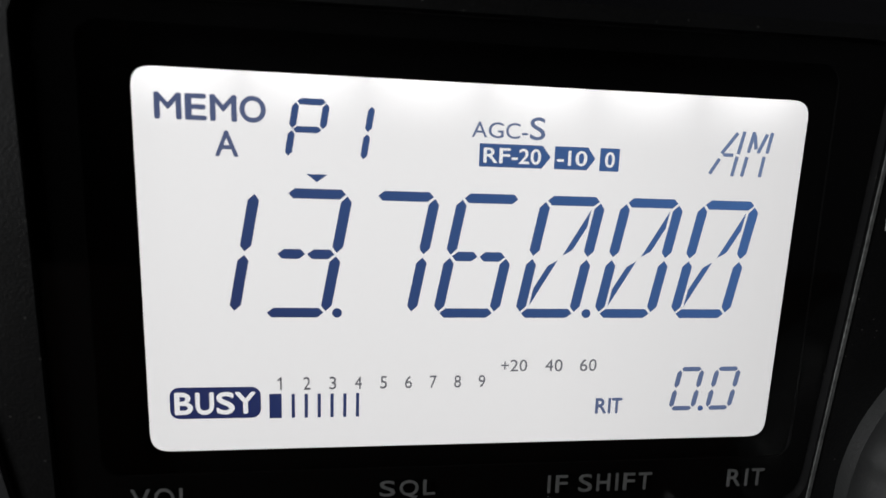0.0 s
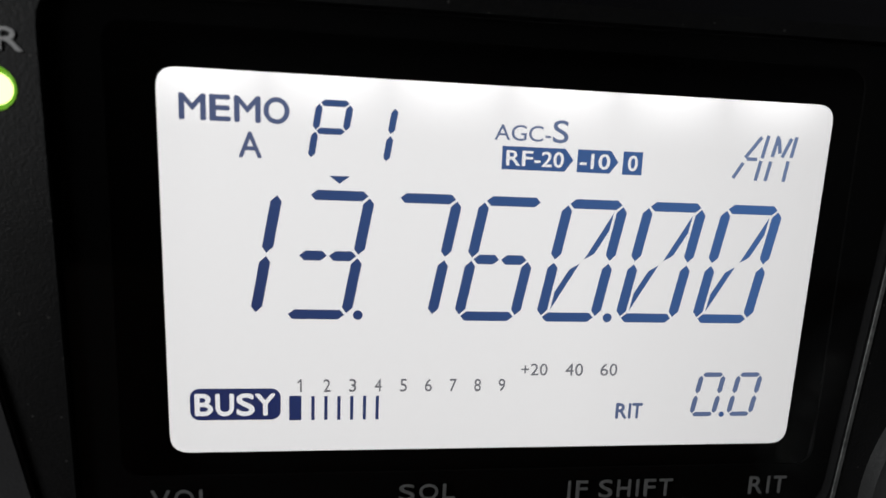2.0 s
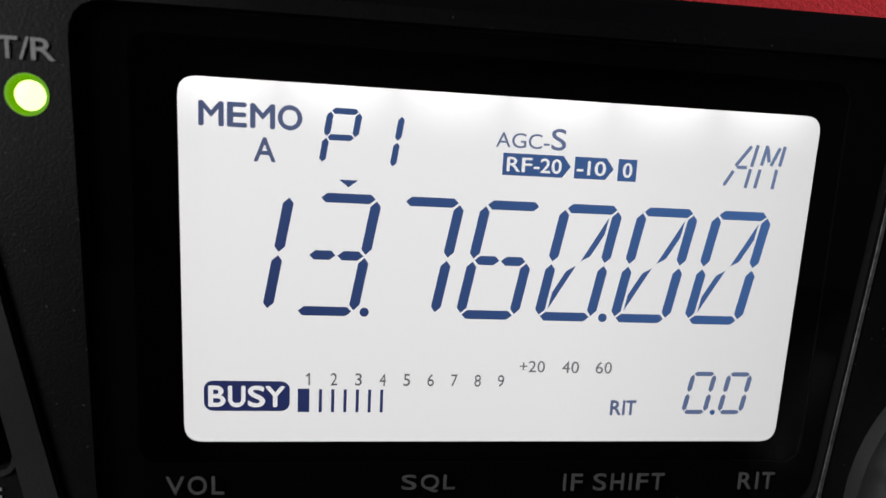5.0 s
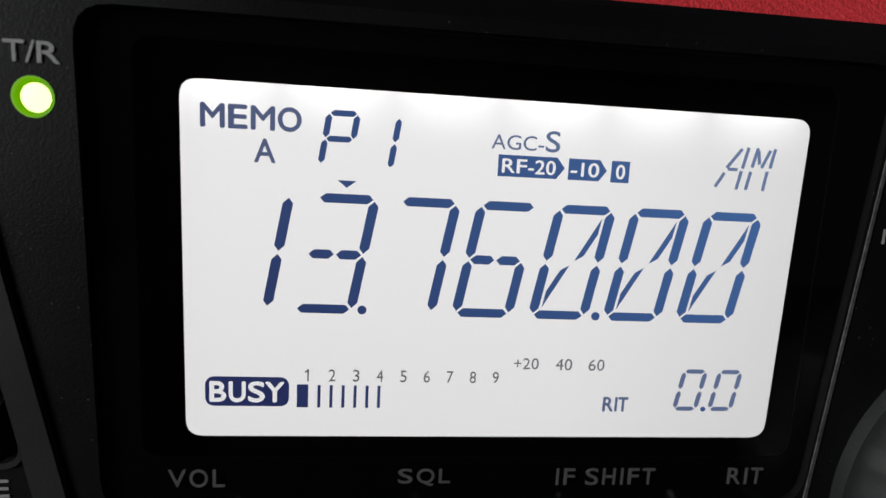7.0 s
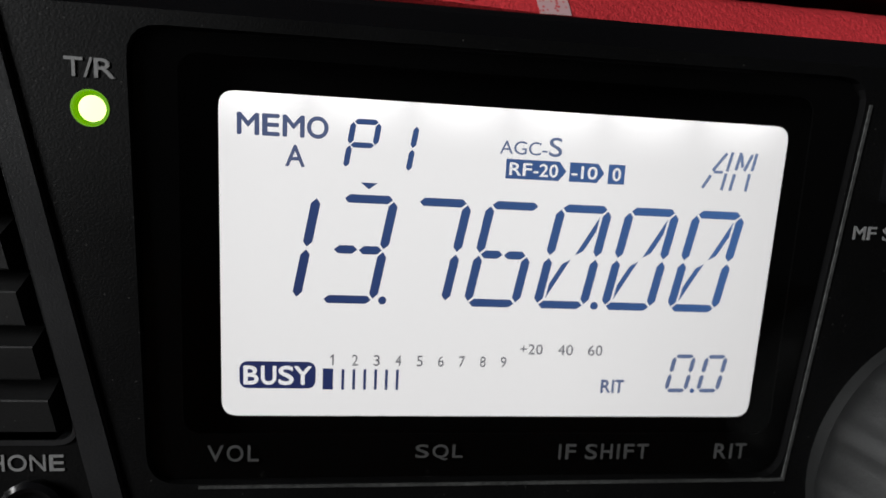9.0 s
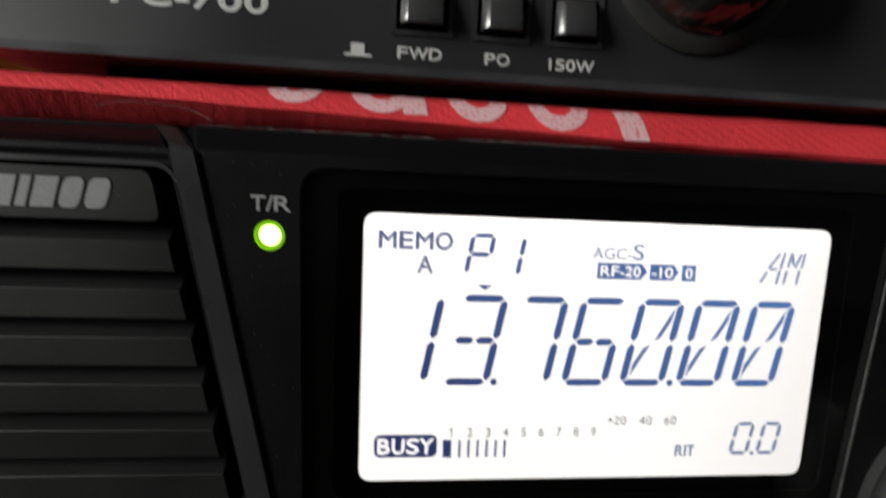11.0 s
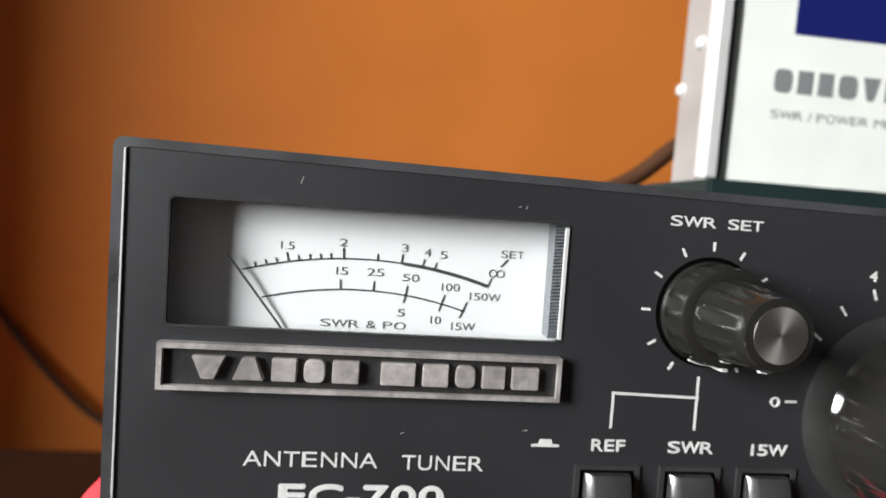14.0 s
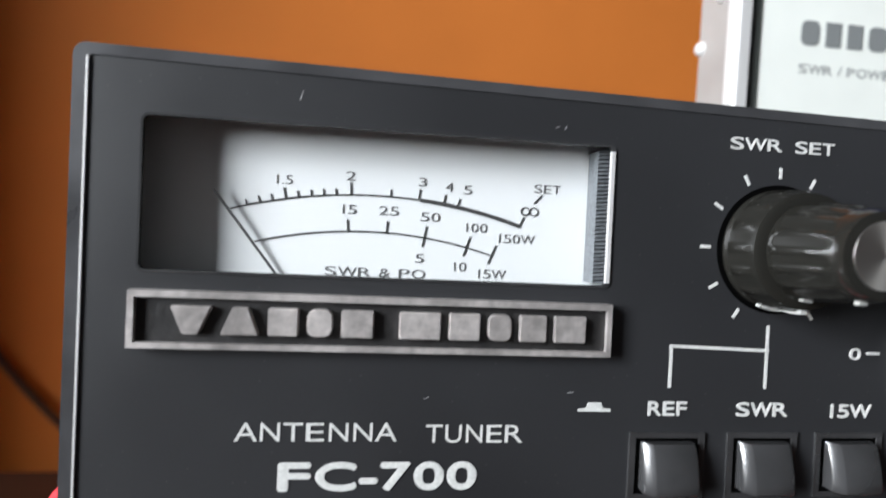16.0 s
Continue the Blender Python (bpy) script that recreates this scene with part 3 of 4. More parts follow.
part("window_edge", prism([(3.94, -2.76), (3.94, -2.72), (-3.75, -2.74), (-3.75, -2.775)], -0.40, -0.3), M_EDGE, radio, "worn grey window edge")

# lamp and left-hand side
part("printed_text", lettering("T/R", -5.07, -4.55, 2.0, 2.21, -0.383, 0.01, 0.004), M_PRINT, radio, "small grey lettering")
# Added sleeve with its own glow, for the lamp's light on the hole's wall.
part("lamp_sleeve", lathe(LX, LZ, [(0.2, -0.385), (0.19, -0.385), (0.18, -0.3), (0.2, -0.3)], 32, closed=False), M_LEDRIM, radio, "glowing green sleeve in place of the lamp's light on its hole", smooth=True)
lens = part("lamp_lens", lathe(LX, LZ, [(0.185, -0.25), (0.18, -0.31), (0.165, -0.335), (0.0, -0.34)], 32), M_LEDRIM, radio, "green rim of the lit indicator lamp", smooth=True)
part("lamp_core", lathe(LX, LZ, [(0.15, -0.325), (0.135, -0.347), (0.08, -0.36), (0.0, -0.363)], 32), M_LED, lens, "lit yellow-green core", smooth=True)
part("printed_text", lettering("PHONE", -6.29, -5.26, -2.53, -2.32, -0.383, 0.01, 0.004), M_PRINT, radio, "small grey lettering")
part("printed_text", lettering("MIC", -7.35, -6.83, -2.53, -2.32, -0.383, 0.01, 0.004), M_PRINT, radio, "small grey lettering")
part("printed_text", lettering("SP", -6.95, -6.62, -3.35, -3.14, -0.383, 0.01, 0.004), M_PRINT, radio, "small grey lettering")
jack = part("phone_jack", lathe(-5.6, -2.98, [(0.36, -0.42), (0.36, -0.47), (0.3, -0.5), (0.24, -0.48), (0.22, -0.2), (0.0, -0.2)], 40), M_GLOSS, radio, "black round phone socket", smooth=True)

grille = part("speaker_grille", box(-9.4, -5.2, 0.1, 0.13, -2.2, 2.62), M_MASK, radio)
part("grille_plate", prism(soft_corners([(-9.27, 2.47), (-6.32, 2.47), (-6.19, 1.80), (-9.27, 1.80)], 0.16), -0.34, 0.1, 0.03), M_SLAT, grille)


def slat(lip):
    """One louvre: a flat front bar, and above its lip a face that slopes back and stops short of an open slot at its outer end."""
    bm = bmesh.new()
    edge = lambda z: -5.80 - 0.213 * z
    bar = [(-0.325, lip), (-0.34, lip - 0.02), (-0.34, lip - 0.385), (-0.31, lip - 0.41), (0.1, lip - 0.41), (0.1, lip)]
    slope = [(-0.31, lip - 0.004), (-0.03, lip + 0.15), (0.09, lip + 0.175), (0.09, lip - 0.004)]
    for prof, x0 in ((bar, -9.28), (slope, -8.96)):
        left = [bm.verts.new((x0, y, z)) for y, z in prof]
        right = [bm.verts.new((edge(z), y, z)) for y, z in prof]
        for k in range(len(prof)):
            bm.faces.new((left[k], left[(k + 1) % len(prof)], right[(k + 1) % len(prof)], right[k]))
        bm.faces.new(left), bm.faces.new(right)
    return placed(bm)


for n in range(6):
    part("slat", slat(1.55 - 0.645 * n), M_SLAT, grille)


def ridge_bar():
    """The slanted bar beside the speaker; its upper end folds back and inwards."""
    rows = [((-4.93, -0.43, -3.0), (-4.55, -0.43, -3.0)), ((-6.0, -0.43, 2.35), (-5.66, -0.43, 2.35)), ((-6.07, -0.43, 2.81), (-5.745, -0.43, 2.745)), ((-6.46, 0.08, 3.1), (-6.14, 0.08, 3.06))]
    return placed(bevelled(loft([[a, b, (b[0], b[1] + 0.3, b[2]), (a[0], a[1] + 0.3, a[2])] for a, b in rows]), 0.025))


part("grille_ridge", ridge_bar(), M_RIDGE, radio, "slanted grey-black ridge beside the speaker")
part("grille_ridge", prism([(-4.78, -2.97), (-5.0, -3.0), (-5.42, -3.36), (-5.25, -3.46)], -0.5, -0.1, 0.05), M_RIDGE, radio)


def corner_bar():
    """The speaker frame's outer bar: a three-sided moulding that turns at the upper corner."""
    bm = bmesh.new()
    rows = [
        [(-10.08, 0.12, -5.6), (-9.61, -0.38, -5.6), (-9.47, -0.3, -5.6), (-9.47, 0.14, -5.6)],
        [(-10.06, 0.12, 2.68), (-9.61, -0.38, 2.40), (-9.47, -0.3, 2.35), (-9.47, 0.14, 2.35)],
        [(-9.41, 0.02, 3.1), (-9.12, -0.38, 2.79), (-9.06, -0.3, 2.68), (-9.06, 0.14, 2.68)],
    ]
    made = [[bm.verts.new(p) for p in row] for row in rows]
    for a, d in zip(made, made[1:]):
        for k in range(4):
            bm.faces.new((a[k], a[(k + 1) % 4], d[(k + 1) % 4], d[k]))
    bm.faces.new(made[0]), bm.faces.new(made[2])
    return placed(bevelled(bm, 0.018))


part("corner_bar", corner_bar(), M_RIDGE, radio, "chamfered grey-black bar round the speaker")
part("grille_rim", prism(soft_corners([(-9.37, 2.585), (-6.02, 2.585), (-5.05, -2.2), (-9.37, -2.2)], 0.3), -0.405, -0.2, holes=(GRILLE,)), M_RIDGE, radio, "thin moulded rim of the speaker grille")
slope = [(-0.385, 2.6), (-0.385, 2.68), (0.22, 3.06), (0.22, 2.6)]
part("grille_frame", placed(loft([[(xa, y, z) if k in (0, 1) else (xb, y, z) for k, (y, z) in enumerate(slope)] for xa, xb in ((-9.04, -9.04), (-6.1, -6.44))])), M_GLOSS, radio)


def block_word(widths, x0, x1, z0, z1, lean, gap, forms=""):
    """A maker's mark as a row of plain shapes: r a block, t narrow at its top, v narrow at its foot, o round."""
    total = sum(abs(w) for w in widths) + gap * (len(widths) - 1)
    x, out, step = x0, [], (x1 - x0) / total
    for w, form in zip(widths, forms or "r" * len(widths)):
        if w > 0:
            ring = {"r": [(0, 0), (1, 0), (1, 1), (0, 1)], "t": [(0, 0), (1, 0), (0.72, 1), (0.3, 1)], "v": [(0.3, 0), (0.7, 0), (1, 1), (0, 1)]}.get(form) or soft_corners([(0, 0), (1, 0), (1, 1), (0, 1)], 0.33, 4)
            out.append([(x + u * w * step + lean * v, z0 + v * (z1 - z0)) for u, v in ring])
        x += (abs(w) + gap) * step
    return out


for pts in block_word((0.95, 0.62, 0.36, 0.8, 0.74, 0.78), -8.6, -6.88, 1.945, 2.335, 0.1, 0.15, "trrroo"):
    part("maker_mark", polys([pts], -0.342, 0.01), M_MARK, radio, "plain light grey block of the maker's mark")

# right-hand side: main dial, key and its lettering, and the tips of the small knobs below the window
part("printed_text", lettering("MF SEL", 4.43, 5.3, 0.6, 0.78, -0.383, 0.01, 0.004), M_PRINT, radio, "small grey lettering")
part("key", prism(rounded(4.72, 5.6, 1.05, 1.95, 0.12), -0.62, -0.3, 0.05), M_GLOSS, radio, "gloss black push key")
dial = part("main_dial", lathe(6.5, -2.6, [(2.2, -0.36), (2.2, -0.55), (2.37, -0.75, 0.05), (2.47, -1.0, 0.05), (2.45, -1.3, 0.05), (2.33, -1.75, 0.05), (2.2, -1.95), (0.0, -2.0)], 216, ribs=18), M_RUBBER, radio, "large grey rubber-rimmed tuning dial", smooth=True)
part("dial_face", lathe(6.5, -2.6, [(2.0, -1.96), (1.9, -2.06), (0.0, -2.08)], 64), M_GLOSS, dial, smooth=True)
for x in (-3.35, -0.8, 1.36, 3.15):
    k = part("small_knob", lathe(x, -4.05, [(0.62, -0.42), (0.62, -0.9), (0.53, -1.0, 0.03), (0.51, -1.7, 0.03), (0.45, -1.8), (0.0, -1.8)], 144, ribs=18), M_KNOB, radio, "small black control knob", smooth=True)
    part("pointer_mark", box(x - 0.03, x + 0.03, -1.81, -1.6, -3.60, -3.52), M_WHITE, k, "white pointer line")

# ---- the red cloth ----
cloth = thing("red_cloth", at(2, 6, 3.2), "bright red woven cloth with white mesh print, draped over the radio", "cloth")
CF = 0.25  # front face of the cloth
ROLL = [(0.0, -0.5), (0.04, -0.4), (0.1, -0.28), (0.17, -0.17), (0.27, -0.07), (0.4, -0.015), (0.55, 0.0)]  # its rolled edge: back and below the top


def roll_height(x):
    """How thick the rolled edge is along its length, thinner towards the corner."""
    return float(np.interp(x, [-7.5, -3.5, 0.2, 5.0], [0.58, 0.82, 1.03, 1.2]))


def cloth_wave(x, y, z):
    """The soft unevenness of the padded cloth."""
    return 0.03 * noise.noise(Vector((x * 0.7, y * 0.5, z * 0.7))) + 0.012 * noise.noise(Vector((x * 2, y * 2, z * 2)))


def cloth_sheet():
    """A padded sheet across the radio's top that rounds the corner and hangs down its side; a soft rolled front edge."""
    path = [(-11.15, -6.75), (-11.1, -4.0), (-11.0, -1.0), (-11.0, 1.0), (-10.93, 1.75), (-10.78, 2.27), (-10.6, 2.66), (-10.38, 3.0), (-10.12, 3.29), (-9.85, 3.51), (-9.55, 3.67), (-9.2, 3.75)]
    path += [(-9.2 + 0.2 * k, 3.77) for k in range(1, 121)]
    thick, front, back = 0.64, CF, 22.0
    prof = [(front + y, z) for y, z in reversed(ROLL)] + [(front + 0.05, -0.55), (front + 0.45, -thick), (back, -thick), (back, 0.0), (12, 0.0), (6, 0.0), (3, 0.0), (1.4, 0.0)]
    bm = bmesh.new()
    rings = []
    for i, (x, z) in enumerate(path):
        a, b = path[max(i - 1, 0)], path[min(i + 1, len(path) - 1)]
        t = Vector((b[0] - a[0], b[1] - a[1])).normalized()
        n = Vector((-t.y, t.x))
        ring = []
        for y, d in prof:
            d *= roll_height(x) if -thick < d else 1.0
            wob = cloth_wave(x, y, z)
            puff = 0.42 * min(max((y - 0.6) / 2.2, 0), 1) * min(max((-8.7 - x) / 0.8, 0), 1)
            ring.append(bm.verts.new((x + n.x * (d + wob + puff), y + wob * 0.6, z + n.y * (d + wob + puff))))
        rings.append(ring)
    m = len(prof)
    for a, b in zip(rings, rings[1:]):
        for k in range(m):
            bm.faces.new((a[k], a[(k + 1) % m], b[(k + 1) % m], b[k]))
    bm.faces.new(rings[0]), bm.faces.new(rings[-1])
    return placed(bm)


part("sheet", cloth_sheet(), M_RED, cloth, smooth=True)


def on_cloth(x, z):
    """A place on the rolled front edge, a hair above the cloth."""
    y = CF + float(np.interp((z - 3.77) / roll_height(x), [r[1] for r in ROLL], [r[0] for r in ROLL]))
    wob = cloth_wave(x, y, 3.77)
    return (x, y + wob * 0.6 - 0.012, z + wob + 0.004)


def bowl(cx, base, half, width, a0, a1, tall):
    """A curved stroke of the print, wrapped on the cloth's rolled edge."""
    bm = bmesh.new()
    rows = []
    for k in range(15):
        a = radians(a0 + (a1 - a0) * k / 14)
        row = []
        for j in range(4):
            r = 1 - (width / half) * j / 3
            z = min(base + tall * (1 + r * math.sin(a)), 3.765)
            x = cx + half * r * math.cos(a)
            row.append(bm.verts.new(on_cloth(x, z)))
        rows.append(row)
    for a, b in zip(rows, rows[1:]):
        for j in range(3):
            bm.faces.new((a[j], a[j + 1], b[j + 1], b[j]))
    return placed(bm)


for cx, base, half, a0, a1, tall in ((-4.68, 3.50, 0.40, 200, 350, 0.30), (-3.42, 3.44, 0.46, 180, 345, 0.38), (-1.98, 3.38, 0.46, 175, 345, 0.42), (-0.74, 3.32, 0.48, 175, 365, 0.46)):
    part("print_mark", bowl(cx, base, half, 0.25, a0, a1, tall), M_MESH, cloth, "white mesh-printed mark")


def stem(x0, x1, z0, lean):
    """An upright stroke of the print."""
    bm = bmesh.new()
    rows = []
    for k in range(9):
        z = z0 + (3.765 - z0) * k / 8
        rows.append([bm.verts.new(on_cloth(x + lean * k / 8, z)) for x in (x0, (x0 + x1) / 2, x1)])
    for a, b in zip(rows, rows[1:]):
        for j in range(2):
            bm.faces.new((a[j], a[j + 1], b[j + 1], b[j]))
    return placed(bm)


part("print_mark", stem(0.24, 0.66, 3.24, -0.12), M_MESH, cloth, "white mesh-printed mark")
part("print_mark", stem(-3.1, -2.74, 3.44, -0.05), M_MESH, cloth, "white mesh-printed mark")

# ---- the antenna tuner on top ----
TZ0, TZ1, TX0, TX1 = 3.98, 9.02, -9.1, 8.9


def on_top(x, y, z):
    """The tuner's cover, whose top edge falls a little towards its far end."""
    return on_tuner(x, y, z - 0.0145 * (x - TX0) * min(max((z - 8.62) / 0.28, 0.0), 1.0))


tuner = thing("antenna_tuner", at(0, 8, 3.85), "charcoal antenna tuner with a meter and black knobs", "tuner")
WX0, WX1, WZA, WZB = -8.46, -3.64, 6.86, 8.38
part("front_panel", prism([(TX0 + 0.12, TZ0 + 0.1), (TX1 - 0.12, TZ0 + 0.1), (TX1 - 0.12, TZ1 - 0.1), (TX0 + 0.12, TZ1 - 0.1)], 0.0, 0.06, warp=on_top,
     holes=(rounded(WX0, WX1, WZA, WZB, 0.06),)), M_PANEL, tuner, "charcoal painted front panel")


def front_frame():
    """A thin raised frame round the panel with a bevelled edge."""
    return prism(rounded(TX0, TX1, TZ0, TZ1, 0.12), -0.012, 0.5, warp=on_top, holes=(rounded(TX0 + 0.14, TX1 - 0.14, TZ0 + 0.12, TZ1 - 0.11, 0.05),))


part("front_frame", front_frame(), M_TRIM, tuner, "grey raised edge of the front")
# The rounded left edge's highlight, laid on as a thin bright bar.
part("edge_highlight", box(TX0 + 0.12, TX0 + 0.15, -0.022, -0.005, TZ0 + 0.14, TZ1 - 0.13, 0.006, on_tuner), M_STRIP, tuner, "bright line in place of the highlight on the frame's edge")
part("case", box(TX0 + 0.04, TX1 - 0.04, 0.5, 20, TZ0 + 0.04, TZ1 - 0.06, 0.05, on_top), M_PANEL, tuner)
for x in (-7.2, 7.2):
    for y in (2.2, 17):
        part("foot", box(x - 0.6, x + 0.6, y - 0.6, y + 0.6, 3.74, TZ0 + 0.1, 0.03), M_CASE, tuner)

# meter
meter = part("meter", prism(rounded(WX0 - 0.35, WX1 + 0.35, WZA - 0.35, WZB + 0.35, 0.1), 0.065, 0.62, warp=on_tuner, holes=(rounded(WX0 - 0.25, WX1 + 0.12, WZA - 0.25, WZB + 0.25, 0.05),)), M_MASK, tuner, "black meter housing with a white card")
part("scale_card", box(WX0 - 0.24, WX1 + 0.11, 0.40, 0.44, WZA - 0.24, WZB + 0.24, 0, on_tuner), M_PAPER, meter, "white meter card with black scales")


def ribbed_strip(x0, x1, y0, y1, z0, z1, count):
    """An upright strip whose face is a row of small slanting teeth."""
    bm = bmesh.new()
    rows = []
    for k in range(2 * count + 1):
        z, y = z0 + (z1 - z0) * k / (2 * count), y0 + 0.03 * (k % 2)
        rows.append([bm.verts.new((x0, y1, z)), bm.verts.new((x0, y, z)), bm.verts.new((x1, y, z + 0.02)), bm.verts.new((x1, y1, z))])
    for a, b in zip(rows, rows[1:]):
        for k in range(3):
            bm.faces.new((a[k], a[k + 1], b[k + 1], b[k]))
    return placed(bm, on_tuner)


part("side_strip", ribbed_strip(WX1 - 0.14, WX1 + 0.1, 0.1, 0.38, WZA + 0.02, WZB - 0.04, 34), material("grey_plastic_strip", (0.13, 0.14, 0.15), 0.35, grain=0.3, scale=1800), meter, "grey ribbed strip")
win = part("meter_window", prism(rounded(WX0 + 0.005, WX1 - 0.005, WZA + 0.005, WZB - 0.005, 0.06), 0.015, 0.045, warp=on_tuner), M_GLASS, meter, "clear meter window")
win.visible_shadow = False
part("meter_rim", prism(rounded(WX0 - 0.01, WX1 + 0.01, WZA - 0.02, WZB + 0.01, 0.08), -0.012, 0.04, warp=on_tuner, holes=(rounded(WX0 + 0.012, WX1 - 0.03, WZA + 0.01, WZB - 0.012, 0.06),)), M_BUTTON, meter)
part("rim_edge", prism([(WX1 - 0.045, WZA + 0.04), (WX1 - 0.005, WZA + 0.04), (WX1 - 0.005, WZB - 0.06), (WX1 - 0.045, WZB - 0.06)], -0.02, 0.03, warp=on_tuner), M_STRIP, meter, "bright white strip along the meter window's right edge")
CARD = 0.398
circle = lambda xa, za, xb, zb, xc, zc: np.linalg.solve(np.array([[xa, za, 1], [xb, zb, 1], [xc, zc, 1]]), -np.array([xa * xa + za * za, xb * xb + zb * zb, xc * xc + zc * zc]))


def scale_arc(name, p, q, r, width, thick_from=None):
    """A printed arc through three places, and the function that gives its height at an x."""
    a, b, c = circle(*p, *q, *r)
    cx, cz = -a / 2, -b / 2
    rad = math.sqrt(cx * cx + cz * cz - c)
    up = lambda x: cz + math.sqrt(max(rad * rad - (x - cx) ** 2, 0))
    xs = np.linspace(p[0], r[0], 41)
    lines = [(float(x0), up(x0), float(x1) + 0.004, up(x1)) for x0, x1 in zip(xs, xs[1:])]
    part(name, strokes(lines, width, CARD, warp=on_tuner), M_INK, meter)
    if thick_from:
        xs = np.linspace(thick_from, r[0], 15)
        part(name, strokes([(float(x0), up(x0), float(x1) + 0.004, up(x1)) for x0, x1 in zip(xs, xs[1:])], width * 2.2, CARD - 0.004, warp=on_tuner), M_INK, meter)
    return up, cx, cz


up1, c1x, c1z = scale_arc("scale_line", (-7.72, 7.51), (-6.2, 7.73), (-4.56, 7.47), 0.02, -5.7)
up2, c2x, c2z = scale_arc("scale_line", (-7.46, 7.17), (-6.2, 7.33), (-4.86, 7.12), 0.02)
tick = lambda x, up, cx, cz, below, above: (lambda d: (x - d.x * below, up(x) - d.y * below, x + d.x * above, up(x) + d.y * above))((Vector((x - cx, (up(x) - cz) * 0.75))).normalized())
marks = [tick(x, up1, c1x, c1z, 0, h) for x, h in ((-7.55, 0.06), (-7.42, 0.07), (-7.29, 0.07), (-7.15, 0.12), (-7.02, 0.07), (-6.88, 0.07), (-6.75, 0.07), (-6.62, 0.07), (-6.46, 0.14), (-6.03, 0.08), (-5.72, 0.12), (-5.44, 0.11), (-5.28, 0.1), (-4.56, 0.12))]
marks += [tick(x, up2, c2x, c2z, b, 0.13) for x, b in ((-6.48, 0), (-6.06, 0), (-5.64, 0.1), (-5.16, 0.1), (-4.87, 0.1))]
marks += [(-4.4, 7.74, -4.31, 7.84)]
part("scale_mark", strokes(marks, 0.018, CARD, warp=on_tuner), M_INK, meter)
for text, x, z, w in (("1.5", -7.17, 7.85, 0.17), ("2", -6.47, 7.93, 0.11), ("3", -5.68, 7.91, 0.09), ("4", -5.38, 7.87, 0.09), ("5", -5.17, 7.85, 0.1), ("SET", -4.25, 7.91, 0.31), ("15", -6.47, 7.565, 0.15),
                      ("25", -6.04, 7.57, 0.22), ("50", -5.58, 7.525, 0.22), ("100", -5.05, 7.43, 0.24), ("150W", -4.58, 7.325, 0.42), ("5", -5.68, 7.06, 0.1), ("10", -5.22, 6.985, 0.14), ("15W", -4.85, 6.915, 0.32), ("SWR & PO", -6.16, 6.885, 1.1)):
    part("scale_text", lettering(text, x - w / 2, x + w / 2, z - 0.05, z + 0.05, CARD, 0.0, 0.003, on_tuner), M_FINE, meter)
loop = [(-4.50 + 0.05 * math.cos(t), 7.645 + 0.045 * math.sin(t), -4.50 + 0.05 * math.cos(t + 0.42), 7.645 + 0.045 * math.sin(t + 0.42)) for t in np.arange(0, 6.28, 0.42).tolist()]
loop += [(x + 0.1, z, xx + 0.1, zz) for x, z, xx, zz in loop]
part("scale_text", strokes(loop, 0.014, CARD, warp=on_tuner), M_INK, meter)


def needle():
    """A thin pointer that stands off the card at its tip."""
    bm = bmesh.new()
    ends = []
    for x, z, y in ((-7.87, 7.70, CARD - 0.1), (-7.18, 6.78, CARD - 0.04)):
        ends.append([bm.verts.new((x + dx, y + dy, z + dz)) for dx, dy, dz in ((-0.011, 0, -0.008), (0.011, 0, 0.008), (0.011, 0.012, 0.008), (-0.011, 0.012, -0.008))])
    for k in range(4):
        bm.faces.new((ends[0][k], ends[0][(k + 1) % 4], ends[1][(k + 1) % 4], ends[1][k]))
    bm.faces.new(ends[0]), bm.faces.new(ends[1])
    return placed(bm, on_tuner)


part("needle", needle(), M_INK, meter, "thin black needle")

# badge
M_FIELD = material("dark_badge_field", (0.02, 0.019, 0.019), 0.45, grain=0.3, scale=1500, bump=0.00005, mottle=0.2, mottle_scale=200)
badge = part("badge", box(-8.48, -3.63, -0.06, 0.03, 6.12, 6.67, 0.02, on_tuner), M_FIELD, tuner, "raised metal maker's badge with a dark field")
part("badge_frame", prism([(-8.49, 6.12), (-3.635, 6.12), (-3.635, 6.68), (-8.49, 6.68)], -0.12, 0.0, warp=on_tuner, holes=([(-8.43, 6.175), (-3.685, 6.175), (-3.685, 6.615), (-8.43, 6.615)],)), M_BADGE, badge, "antiqued metal rim")
for pts in block_word((0.95, 0.9, 0.72, 0.62, 0.8, -0.22, 1.05, 0.8, 0.62, 0.72, 0.85), -8.1, -3.92, 6.265, 6.54, 0.0, 0.2, "vtrorrrrorr"):
    part("raised_block", prism(pts, -0.13, 0.0, 0.012, on_tuner), M_BADGE, badge, "plain raised metal block")

